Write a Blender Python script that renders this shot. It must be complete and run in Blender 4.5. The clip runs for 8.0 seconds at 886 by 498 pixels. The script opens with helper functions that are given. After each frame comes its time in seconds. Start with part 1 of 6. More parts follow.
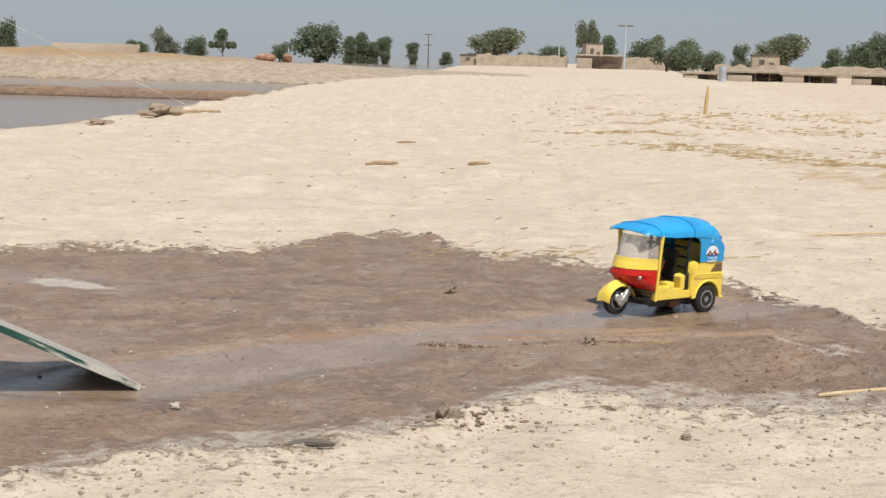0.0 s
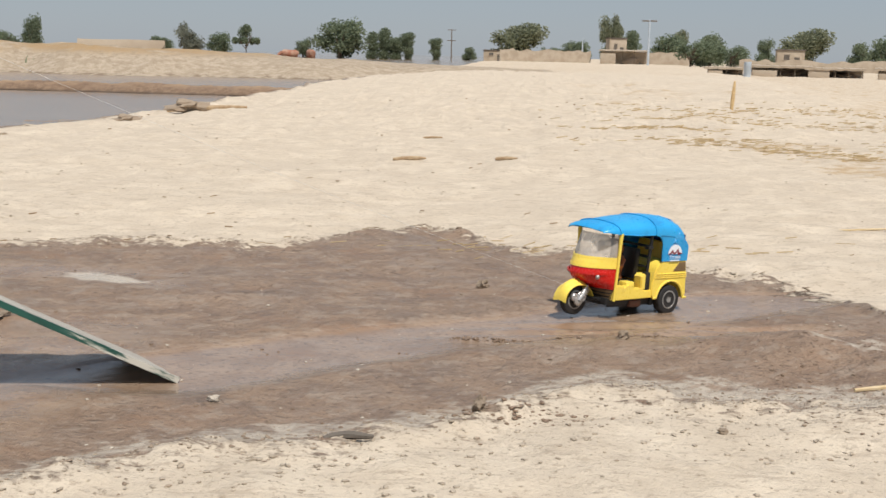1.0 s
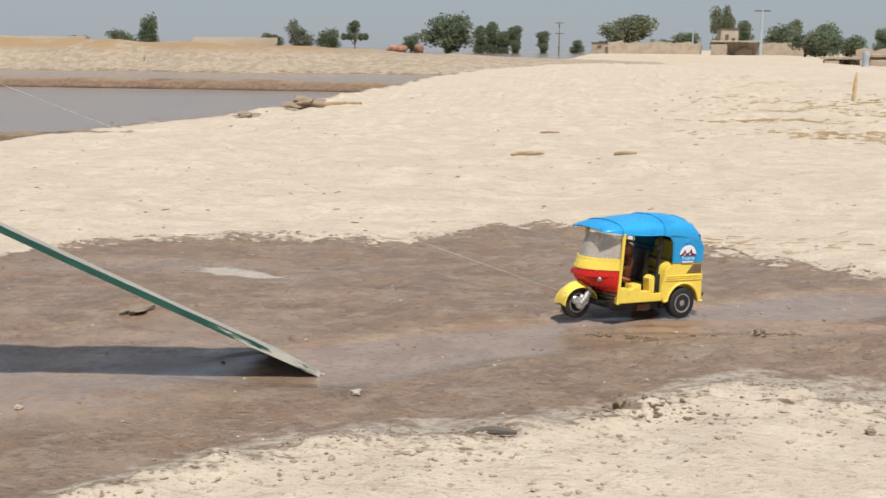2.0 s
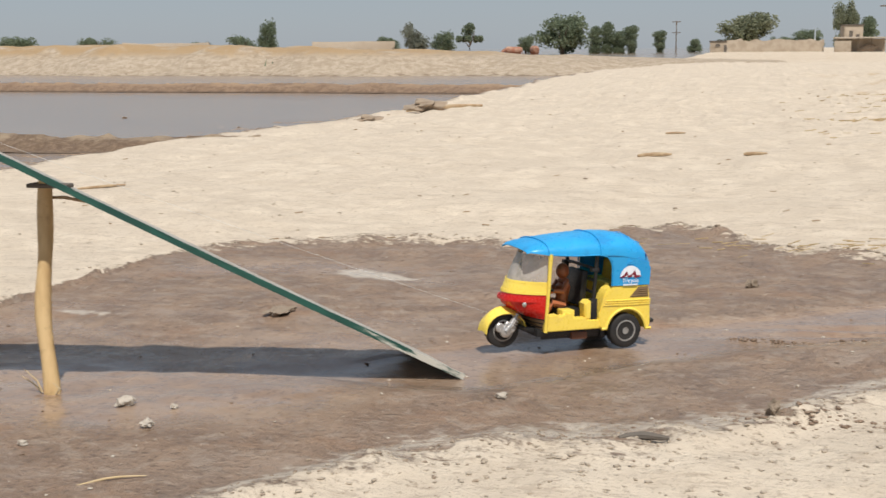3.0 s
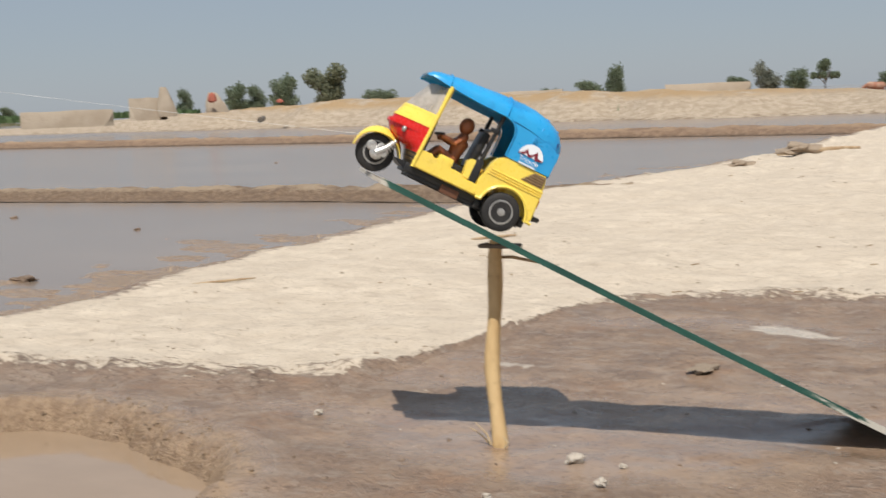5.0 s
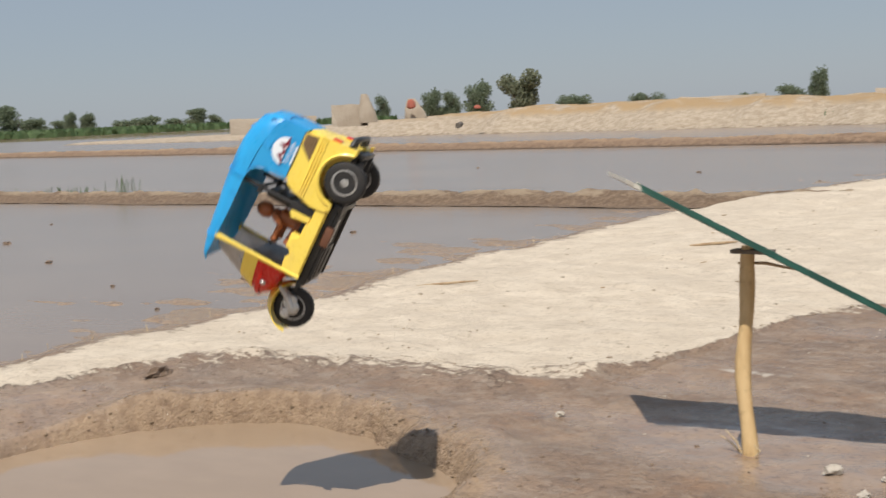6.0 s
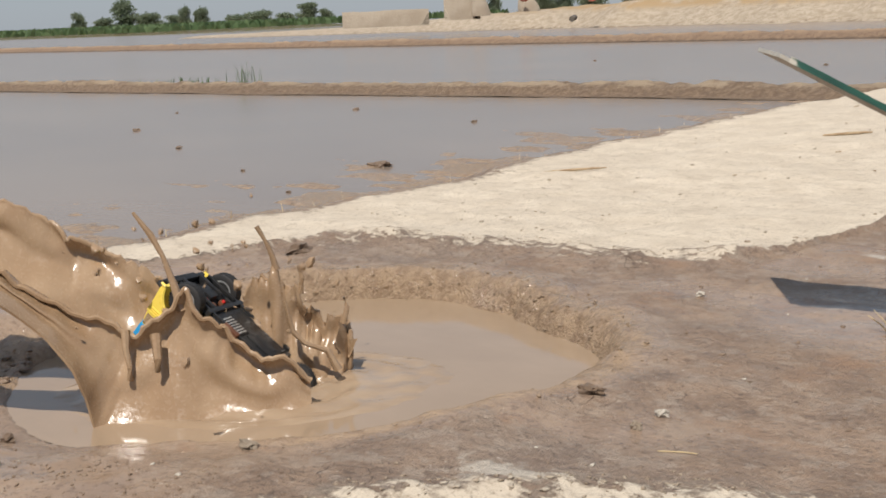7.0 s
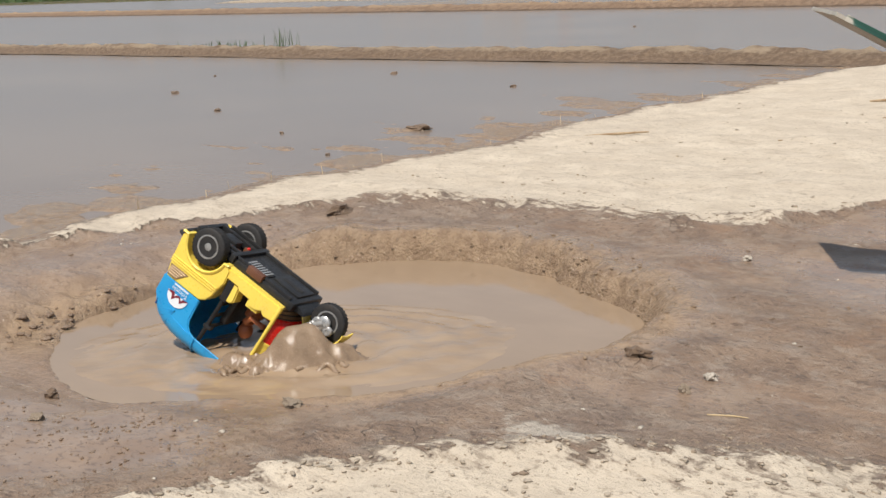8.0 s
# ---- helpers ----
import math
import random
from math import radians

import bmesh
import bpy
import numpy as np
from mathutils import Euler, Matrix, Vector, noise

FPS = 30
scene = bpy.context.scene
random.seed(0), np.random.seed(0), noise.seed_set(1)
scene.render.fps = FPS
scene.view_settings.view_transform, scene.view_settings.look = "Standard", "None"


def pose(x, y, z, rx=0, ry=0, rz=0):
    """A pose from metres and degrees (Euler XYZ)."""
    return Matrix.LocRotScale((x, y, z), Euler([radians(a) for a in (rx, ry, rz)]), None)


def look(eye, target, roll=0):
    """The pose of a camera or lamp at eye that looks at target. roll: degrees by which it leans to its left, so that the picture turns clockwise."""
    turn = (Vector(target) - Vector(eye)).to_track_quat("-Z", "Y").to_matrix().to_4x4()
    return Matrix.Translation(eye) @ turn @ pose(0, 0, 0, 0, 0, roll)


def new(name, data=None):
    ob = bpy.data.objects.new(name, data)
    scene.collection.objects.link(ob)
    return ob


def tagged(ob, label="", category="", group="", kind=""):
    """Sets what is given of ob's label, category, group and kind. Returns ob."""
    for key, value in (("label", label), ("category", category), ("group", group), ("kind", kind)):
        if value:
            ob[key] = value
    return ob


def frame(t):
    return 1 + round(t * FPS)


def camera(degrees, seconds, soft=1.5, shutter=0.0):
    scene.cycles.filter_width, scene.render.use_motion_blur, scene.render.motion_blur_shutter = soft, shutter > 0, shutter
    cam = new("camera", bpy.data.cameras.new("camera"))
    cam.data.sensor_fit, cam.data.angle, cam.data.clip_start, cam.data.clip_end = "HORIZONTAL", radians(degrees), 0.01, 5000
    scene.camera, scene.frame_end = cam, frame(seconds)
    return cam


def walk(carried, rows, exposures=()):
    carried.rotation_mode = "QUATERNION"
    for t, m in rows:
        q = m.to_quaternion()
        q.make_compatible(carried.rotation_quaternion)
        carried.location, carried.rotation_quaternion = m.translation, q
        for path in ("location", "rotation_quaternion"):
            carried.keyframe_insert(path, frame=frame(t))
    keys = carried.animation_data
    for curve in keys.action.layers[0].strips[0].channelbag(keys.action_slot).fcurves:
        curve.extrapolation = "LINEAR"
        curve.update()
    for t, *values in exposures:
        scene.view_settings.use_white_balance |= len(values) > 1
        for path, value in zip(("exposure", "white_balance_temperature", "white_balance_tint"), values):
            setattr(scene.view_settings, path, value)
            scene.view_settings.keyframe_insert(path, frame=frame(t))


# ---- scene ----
cam = camera(39.9, 8.0, soft=1.5, shutter=0.3)
PATH = [
    (0, (0.106, 0.026, 0.781), (0.055, 2.002, 0.476), 1.4),
    (0.5, (0.097, 0.018, 0.779), (0.045, 1.993, 0.472), 1.4),
    (1, (0.076, 0.012, 0.779), (-0.012, 1.986, 0.466), 1.3),
    (1.5, (0.043, 0.001, 0.783), (-0.123, 1.968, 0.463), 0.9),
    (1.7, (0.025, -0.008, 0.788), (-0.178, 1.956, 0.465), 0.8),
    (2.8, (-0.048, -0.024, 0.79), (-0.461, 1.906, 0.466), -0.2),
    (3, (-0.068, -0.026, 0.791), (-0.514, 1.897, 0.468), -0.3),
    (3.5, (-0.113, -0.051, 0.796), (-0.66, 1.846, 0.475), -0.6),
    (4, (-0.166, -0.063, 0.806), (-0.829, 1.797, 0.489), -1.0),
    (4.5, (-0.229, -0.081, 0.818), (-1.048, 1.722, 0.537), -1.5),
    (5, (-0.286, -0.109, 0.839), (-1.256, 1.623, 0.597), -2.2),
    (5.2, (-0.31, -0.113, 0.844), (-1.347, 1.583, 0.619), -2.7),
    (6.3, (-0.409, -0.26, 0.841), (-1.689, 1.256, 0.59), -2.1),
    (6.5, (-0.42, -0.281, 0.824), (-1.726, 1.206, 0.536), -2.1),
    (7, (-0.441, -0.301, 0.798), (-1.795, 1.122, 0.418), -2.5),
    (7.5, (-0.46, -0.311, 0.79), (-1.84, 1.074, 0.365), -2.3),
    (8, (-0.479, -0.296, 0.776), (-1.867, 1.078, 0.346), -2.3),
]
walk(cam, [(t, look(eye, target, roll)) for t, eye, target, roll in PATH], exposures=((0.0, 0.08), (8.0, 0.09)))

# ---- daylight ----
SUN = Vector((0.21, -0.50, 1.0)).normalized()
world = bpy.data.worlds.new("world")
scene.world = world
world.use_nodes = True
sky = world.node_tree.nodes.new("ShaderNodeTexSky")
sky.sky_type = "NISHITA"
sky.sun_disc = False
sky.sun_elevation = math.asin(SUN.z)
sky.sun_rotation = math.atan2(SUN.x, SUN.y)
sky.altitude = 0
sky.air_density, sky.dust_density, sky.ozone_density = 1.1, 0.35, 3.5
back = world.node_tree.nodes["Background"]
back.inputs["Strength"].default_value = 0.09
haze = world.node_tree.nodes.new("ShaderNodeMix")
haze.data_type = "RGBA"
haze.inputs[0].default_value = 0.8
haze.inputs[7].default_value = (3.35, 3.87, 4.65, 1.0)
world.node_tree.links.new(sky.outputs[0], haze.inputs[6])
world.node_tree.links.new(haze.outputs[2], back.inputs["Color"])
sun = new("sun", bpy.data.lights.new("sun", "SUN"))
sun.data.energy, sun.data.angle, sun.data.color = 4.3, radians(0.55), (1.0, 0.95, 0.88)
sun.matrix_basis = look(SUN * 20, (0, 0, 0))


# ---- materials ----
class Nodes:
    """A small builder of node materials."""

    def __init__(self, name):
        self.m = bpy.data.materials.new(name)
        self.m.use_nodes = True
        self.t = self.m.node_tree
        self.b = self.t.nodes["Principled BSDF"]

    def node(self, kind, **ins):
        n = self.t.nodes.new(kind)
        for k, v in ins.items():
            self.put(n.inputs[k.replace("_", " ")], v)
        return n

    def put(self, socket, v):
        if isinstance(v, bpy.types.NodeSocket):
            self.t.links.new(v, socket)
        else:
            socket.default_value = v

    def where(self):
        return self.node("ShaderNodeTexCoord").outputs["Object"]

    def noise(self, scale, detail=4.0, rough=0.55, at=None, stretch=None):
        v = at or self.where()
        if stretch:
            mp = self.node("ShaderNodeMapping", Vector=v)
            mp.inputs["Scale"].default_value = stretch
            v = mp.outputs[0]
        return self.node("ShaderNodeTexNoise", Vector=v, Scale=scale, Detail=detail, Roughness=rough).outputs["Fac"]

    def math(self, op, a, b=0.0, clamp=False):
        n = self.t.nodes.new("ShaderNodeMath")
        n.operation, n.use_clamp = op, clamp
        self.put(n.inputs[0], a)
        self.put(n.inputs[1], b)
        return n.outputs[0]

    def ramp(self, v, lo, hi, a=0.0, b=1.0):
        n = self.t.nodes.new("ShaderNodeMapRange")
        n.interpolation_type = "SMOOTHSTEP"
        for k, x in (("Value", v), ("From Min", lo), ("From Max", hi), ("To Min", a), ("To Max", b)):
            self.put(n.inputs[k], x)
        return n.outputs[0]

    def mix(self, f, a, b):
        n = self.t.nodes.new("ShaderNodeMix")
        n.data_type = "RGBA"
        for s, x in ((n.inputs[0], f), (n.inputs[6], a), (n.inputs[7], b)):
            self.put(s, x if isinstance(x, (bpy.types.NodeSocket, float, int)) else (*x, 1.0))
        return n.outputs[2]

    def attr(self, name):
        n = self.t.nodes.new("ShaderNodeAttribute")
        n.attribute_name = name
        return n.outputs["Fac"]

    def bump(self, h, strength=0.3, dist=0.01):
        n = self.node("ShaderNodeBump", Height=h, Strength=strength, Distance=dist)
        self.t.links.new(n.outputs[0], self.b.inputs["Normal"])

    def set(self, **kw):
        for k, v in kw.items():
            s = self.b.inputs[k.replace("_", " ")]
            if isinstance(v, tuple) and len(v) == 3:
                v = (*v, 1.0)
            self.put(s, v)
        return self


def simple(name, a, b, scale=8.0, rough=0.6, bump=0.2, dist=0.003, metal=0.0, dirt=None, stretch=None):
    """Two tones mixed by noise, a second finer grain, dirt on top, some bump."""
    n = Nodes(name)
    c = n.mix(n.ramp(n.noise(scale, 5, stretch=stretch), 0.35, 0.68), a, b)
    fine = n.noise(scale * 9, 3, stretch=stretch)
    if dirt:
        c = n.mix(n.ramp(n.noise(scale * 2.3, 6, 0.65), 0.52, 0.74, 0.0, 0.75), c, dirt)
    n.set(Base_Color=c, Roughness=n.ramp(fine, 0.3, 0.7, max(rough - 0.1, 0.02), min(rough + 0.12, 1.0)), Metallic=metal)
    if bump:
        n.bump(fine, bump, dist)
    return n.m


def ground_material():
    n = Nodes("river_soil")
    at = n.where()
    mud, wet, straw, pale, churn = n.attr("mud"), n.attr("wet"), n.attr("straw"), n.attr("pale"), n.attr("churn")
    n1 = n.noise(1.3, 5, 0.6, at)
    n2 = n.noise(6.0, 6, 0.62, at)
    n3 = n.noise(28.0, 6, 0.65, at)
    n4 = n.noise(120.0, 4, 0.65, at)
    fleck = n.noise(62.0, 5, 0.7, at, (0.85, 1.15, 1.0))
    streak = n.noise(3.6, 8, 0.7, at, (1.0, 1.35, 1.0))
    drag = n.noise(11.0, 7, 0.7, at, (0.9, 1.25, 1.0))
    # dry silt: pale crust with thin darker flakes
    sand = n.mix(n.ramp(n2, 0.35, 0.7), (0.55, 0.459, 0.352), (0.648, 0.552, 0.431))
    sand = n.mix(n.ramp(n1, 0.4, 0.72, 0.0, 0.5), sand, (0.52, 0.437, 0.34))
    flake = n.noise(15.0, 8, 0.74, at, (0.42, 1.7, 1.0))
    sand = n.mix(n.ramp(flake, 0.56, 0.61, 0.0, 0.55), sand, (0.40, 0.32, 0.24))
    sand = n.mix(n.ramp(n3, 0.58, 0.66, 0.0, 0.5), sand, (0.34, 0.275, 0.205))
    sand = n.mix(n.ramp(fleck, 0.58, 0.61, 0.0, 0.6), sand, (0.34, 0.27, 0.20))
    sand = n.mix(n.math("MULTIPLY", straw, n.ramp(streak, 0.46, 0.62)), sand, (0.42, 0.29, 0.155))
    # drying mud
    dry = n.mix(n.ramp(n2, 0.36, 0.66), (0.215, 0.142, 0.094), (0.298, 0.204, 0.138))
    dry = n.mix(n.ramp(streak, 0.52, 0.68, 0.0, 0.6), dry, (0.31, 0.225, 0.162))
    dry = n.mix(n.ramp(drag, 0.56, 0.68, 0.0, 0.5), dry, (0.30, 0.226, 0.17))
    dry = n.mix(n.ramp(n1, 0.5, 0.72, 0.0, 0.5), dry, (0.215, 0.165, 0.128))
    dry = n.mix(n.ramp(n3, 0.56, 0.70, 0.0, 0.6), dry, (0.125, 0.082, 0.055))
    dry = n.mix(n.ramp(fleck, 0.57, 0.60, 0.0, 0.75), dry, (0.11, 0.072, 0.048))
    dry = n.mix(n.ramp(fleck, 0.43, 0.35, 0.0, 0.65), dry, (0.35, 0.27, 0.205))
    # dried film with crisp edges, pale grit and dark pits
    film = n.math("ADD", n.math("MULTIPLY", drag, 0.6), n.math("MULTIPLY", n3, 0.4))
    dry = n.mix(n.ramp(film, 0.525, 0.545, 0.0, 0.5), dry, (0.36, 0.285, 0.22))
    dry = n.mix(n.ramp(n4, 0.62, 0.66, 0.0, 0.7), dry, (0.10, 0.066, 0.045))
    dry = n.mix(n.ramp(n4, 0.37, 0.33, 0.0, 0.7), dry, (0.44, 0.36, 0.285))
    crackat = n.node("ShaderNodeMix")
    crackat.data_type = "VECTOR"
    crackat.inputs[0].default_value = 0.13
    n.put(crackat.inputs[4], at)
    n.put(crackat.inputs[5], n.node("ShaderNodeTexNoise", Vector=at, Scale=7.0, Detail=4.0).outputs["Color"])
    vor = n.node("ShaderNodeTexVoronoi", Vector=crackat.outputs[1], Scale=16.0)
    vor.feature = "DISTANCE_TO_EDGE"
    crack = n.math("MULTIPLY", n.ramp(vor.outputs["Distance"], 0.0, 0.026, 1.0, 0.0), n.ramp(n.noise(2.1, 4, 0.6, at), 0.55, 0.66))
    wetm = n.ramp(n.math("ADD", wet, n.math("MULTIPLY", n.math("SUBTRACT", n2, 0.5), 0.6)), 0.3, 0.7)
    # wet mud, its colour lightened to include some sky sheen
    soak = n.mix(n.ramp(n2, 0.35, 0.65), (0.245, 0.167, 0.113), (0.31, 0.22, 0.153))
    soak = n.mix(n.ramp(drag, 0.54, 0.58, 0.0, 0.5), soak, (0.34, 0.252, 0.184))
    soak = n.mix(n.ramp(fleck, 0.56, 0.60, 0.0, 0.6), soak, (0.13, 0.086, 0.058))
    brown = n.mix(wetm, dry, soak)
    tone = n.noise(3.0, 9, 0.7, at, (0.9, 1.3, 1.0))
    brown = n.mix(n.ramp(tone, 0.54, 0.66, 0.0, 0.65), brown, (0.27, 0.163, 0.098))
    # pale greyish patches paint wet sheen into the mud colour
    brown = n.mix(n.ramp(tone, 0.46, 0.34, 0.0, 0.6), brown, (0.305, 0.232, 0.178))
    slick = n.mix(n.ramp(n3, 0.4, 0.64), (0.36, 0.252, 0.16), (0.265, 0.178, 0.112))
    brown = n.mix(n.ramp(churn, 0.1, 0.5), brown, slick)
    edge = n.math("ADD", mud, n.math("ADD", n.math("MULTIPLY", n.math("SUBTRACT", n2, 0.5), 0.34), n.math("ADD", n.math("MULTIPLY", n.math("SUBTRACT", n3, 0.5), 0.26), n.math("MULTIPLY", n.math("SUBTRACT", flake, 0.5), 0.62))))
    inside = n.ramp(edge, -0.02, 0.03)
    crack = n.math("MULTIPLY", n.math("MULTIPLY", crack, inside), n.math("SUBTRACT", 1.0, wetm))
    brown = n.mix(n.math("MULTIPLY", crack, 0.6), brown, (0.08, 0.054, 0.037))
    rim = n.ramp(n.math("ABSOLUTE", edge), 0.0, 0.10, 0.6, 0.0)
    soil = n.mix(inside, sand, brown)
    soil = n.mix(n.math("MULTIPLY", rim, n.ramp(n3, 0.4, 0.6)), soil, (0.155, 0.107, 0.075))
    pm = n.ramp(n.math("ADD", pale, n.math("MULTIPLY", n.math("SUBTRACT", n.math("ADD", n.math("MULTIPLY", n3, 0.5), n.math("MULTIPLY", drag, 0.5)), 0.5), 1.7)), 0.45, 0.75)
    soil = n.mix(n.math("MULTIPLY", pm, 0.9), soil, (0.52, 0.45, 0.365))
    wetin = n.math("MULTIPLY", wetm, inside)
    gloss = n.math("SUBTRACT", n.ramp(n3, 0.3, 0.7, 0.8, 0.95), n.math("MULTIPLY", inside, n.ramp(n2, 0.35, 0.65, 0.44, 0.18)))
    rough = n.math("SUBTRACT", gloss, n.math("MULTIPLY", wetin, n.ramp(n2, 0.3, 0.7, 0.50, 0.28)), True)
    rough = n.math("SUBTRACT", rough, n.math("MAXIMUM", n.ramp(wet, 0.8, 1.1, 0.0, 0.2), n.math("MULTIPLY", churn, 0.6)), True)
    n.set(Base_Color=soil, Roughness=n.math("MAXIMUM", rough, 0.09), Specular_IOR_Level=0.5)
    relief = n.math("ADD", n.math("MULTIPLY", n3, 1.0), n.math("ADD", n.math("MULTIPLY", n4, 0.45), n.math("MULTIPLY", fleck, 0.8)))
    relief = n.math("ADD", relief, n.math("MULTIPLY", n.noise(12.0, 7, 0.7, at, (1.0, 1.3, 1.0)), 1.3))
    relief = n.math("SUBTRACT", relief, n.math("MULTIPLY", crack, 0.5))
    calm = n.math("MULTIPLY", n.ramp(wet, 0.15, 1.0, 0.1, 0.93), n.math("MULTIPLY", inside, n.math("SUBTRACT", 1.0, churn)))
    relief = n.math("MULTIPLY", relief, n.math("SUBTRACT", 1.0, calm))
    clot = n.noise(38.0, 5, 0.6, at, (1.0, 1.0, 0.6))
    relief = n.math("ADD", relief, n.math("MULTIPLY", n.math("MULTIPLY", clot, churn), 1.1))
    n.bump(relief, n.ramp(inside, 0.0, 1.0, 0.7, 0.95), 0.0125)
    return n.m


def water_material(name, a, b, rough=0.06, scale=0.7, waves=0.15, shine=0.32):
    n = Nodes(name)
    at = n.where()
    c = n.mix(n.ramp(n.noise(scale, 5, 0.6, at, (1.0, 1.7, 1.0)), 0.36, 0.66), a, b)
    n.set(Base_Color=c, Roughness=rough, Specular_IOR_Level=shine)
    n.bump(n.noise(9.0, 3, 0.5, at, (1.0, 2.2, 1.0)), waves, 0.004)
    return n.m


def leaf_material(name, a, b):
    n = Nodes(name)
    g = n.t.nodes.new("ShaderNodeNewGeometry").outputs["Random Per Island"]
    c = n.mix(g, a, b)
    n.set(Base_Color=c, Roughness=0.6, Specular_IOR_Level=0.25)
    thin = n.node("ShaderNodeBsdfTranslucent", Color=c)
    mx = n.node("ShaderNodeMixShader", Fac=0.5)
    n.t.links.new(n.b.outputs[0], mx.inputs[1])
    n.t.links.new(thin.outputs[0], mx.inputs[2])
    n.t.links.new(mx.outputs[0], n.t.nodes["Material Output"].inputs["Surface"])
    return n.m


SOIL = ground_material()
PADDY = water_material("paddy_water", (0.225, 0.172, 0.132), (0.262, 0.20, 0.150), 0.20, 0.35, 0.25)
PITWATER = water_material("pit_water", (0.30, 0.215, 0.142), (0.345, 0.25, 0.168), 0.07, 1.1, 0.10, 0.5)
SPLASH = simple("flying_mud", (0.29, 0.186, 0.106), (0.355, 0.24, 0.145), 10, 0.2, 0.12, 0.006)
LUMP = simple("wet_mud_lump", (0.185, 0.122, 0.079), (0.26, 0.18, 0.119), 22, 0.4, 0.6, 0.008)
CHURN = simple("churned_wet_mud", (0.235, 0.162, 0.103), (0.32, 0.228, 0.15), 26, 0.17, 0.35, 0.004)
FROTH = water_material("churned_water", (0.30, 0.212, 0.137), (0.36, 0.262, 0.174), 0.13, 5.0, 0.6)
GLAZE = simple("glossy_wet_mud", (0.21, 0.145, 0.092), (0.31, 0.22, 0.145), 30, 0.08, 0.15, 0.003)
CLOD = simple("soil_clod", (0.25, 0.185, 0.13), (0.40, 0.32, 0.235), 30, 0.9, 0.6, 0.006)
PALECLOD = simple("pale_clod", (0.46, 0.385, 0.30), (0.36, 0.295, 0.22), 30, 0.9, 0.6, 0.006)
STONE = simple("pale_stone", (0.55, 0.49, 0.41), (0.42, 0.36, 0.29), 40, 0.8, 0.5, 0.003)
TWIG = simple("dry_twig", (0.30, 0.2, 0.11), (0.42, 0.31, 0.19), 30, 0.8, 0.4, 0.002)
STRAW = simple("dry_straw", (0.50, 0.37, 0.20), (0.58, 0.46, 0.29), 20, 0.8, 0.0)


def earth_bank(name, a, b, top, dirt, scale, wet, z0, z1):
    """Bare earth with dry grass above and a soaked strip at the water line, painted darker to include the reflection
    below.
    """
    n = Nodes(name)
    at = n.where()
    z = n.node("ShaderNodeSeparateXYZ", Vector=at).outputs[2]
    n1, n2, n3 = n.noise(scale, 5, 0.6, at), n.noise(scale * 5, 6, 0.66, at), n.noise(scale * 22, 4, 0.65, at)
    c = n.mix(n.ramp(n2, 0.36, 0.66), a, b)
    c = n.mix(n.ramp(n3, 0.54, 0.7, 0.0, 0.6), c, dirt)
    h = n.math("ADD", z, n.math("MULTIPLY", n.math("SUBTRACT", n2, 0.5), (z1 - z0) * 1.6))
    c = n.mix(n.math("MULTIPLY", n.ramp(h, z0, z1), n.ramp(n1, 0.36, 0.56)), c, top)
    # soaked foot, with the dark reflection line put into its colour
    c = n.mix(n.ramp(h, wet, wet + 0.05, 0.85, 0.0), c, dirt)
    n.set(Base_Color=c, Roughness=n.ramp(n3, 0.3, 0.7, 0.75, 0.95))
    n.bump(n.math("ADD", n2, n.math("MULTIPLY", n3, 0.6)), 0.9, 0.12 / scale ** 0.8)
    return n.m


BANK = earth_bank("eroded_bank", (0.40, 0.31, 0.215), (0.55, 0.45, 0.338), (0.43, 0.29, 0.15), (0.20, 0.138, 0.088), 0.8, -0.06, 0.5, 0.8)
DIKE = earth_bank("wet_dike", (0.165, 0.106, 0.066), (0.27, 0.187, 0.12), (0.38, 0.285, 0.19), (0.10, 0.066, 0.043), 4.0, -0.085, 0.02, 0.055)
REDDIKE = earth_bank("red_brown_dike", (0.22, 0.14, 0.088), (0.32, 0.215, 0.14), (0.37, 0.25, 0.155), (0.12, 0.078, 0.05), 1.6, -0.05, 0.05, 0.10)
ADOBE = simple("mud_plaster", (0.44, 0.365, 0.28), (0.36, 0.29, 0.215), 1.2, 0.95, 0.6, 0.03)
DARKWOOD = simple("weathered_roof", (0.10, 0.085, 0.07), (0.16, 0.135, 0.11), 2.0, 0.9, 0.5, 0.03)
TIN = simple("blue_grey_tin", (0.42, 0.48, 0.54), (0.5, 0.55, 0.6), 2.0, 0.5, 0.2, 0.01)
BARK = simple("bark", (0.12, 0.09, 0.065), (0.18, 0.14, 0.10), 3.0, 0.9, 0.5, 0.03)
# tree leaf colours paled beyond real foliage, distance haze put into the colour
LEAF = leaf_material("leaf_green", (0.165, 0.205, 0.13), (0.255, 0.295, 0.19))
LEAF_GREY = leaf_material("leaf_grey_green", (0.22, 0.235, 0.185), (0.30, 0.31, 0.245))
LEAF_OLIVE = leaf_material("leaf_olive", (0.20, 0.22, 0.14), (0.29, 0.30, 0.195))
CROP = leaf_material("crop_green", (0.10, 0.165, 0.07), (0.17, 0.24, 0.11))
HIDE = simple("red_brown_hide", (0.30, 0.12, 0.07), (0.42, 0.28, 0.2), 2.0, 0.8, 0.0)
CLOTH = simple("faded_red_sheet", (0.42, 0.10, 0.06), (0.33, 0.13, 0.09), 4.0, 0.8, 0.2, 0.02)
MUDDY = (0.2, 0.14, 0.09)
YELLOW = simple("yellow_plastic", (0.90, 0.68, 0.11), (0.87, 0.64, 0.095), 12, 0.33, 0.05, 0.001, dirt=(0.78, 0.57, 0.12))
OCHRE = simple("ochre_plastic", (0.82, 0.50, 0.05), (0.76, 0.45, 0.045), 12, 0.45, 0.05, 0.001)
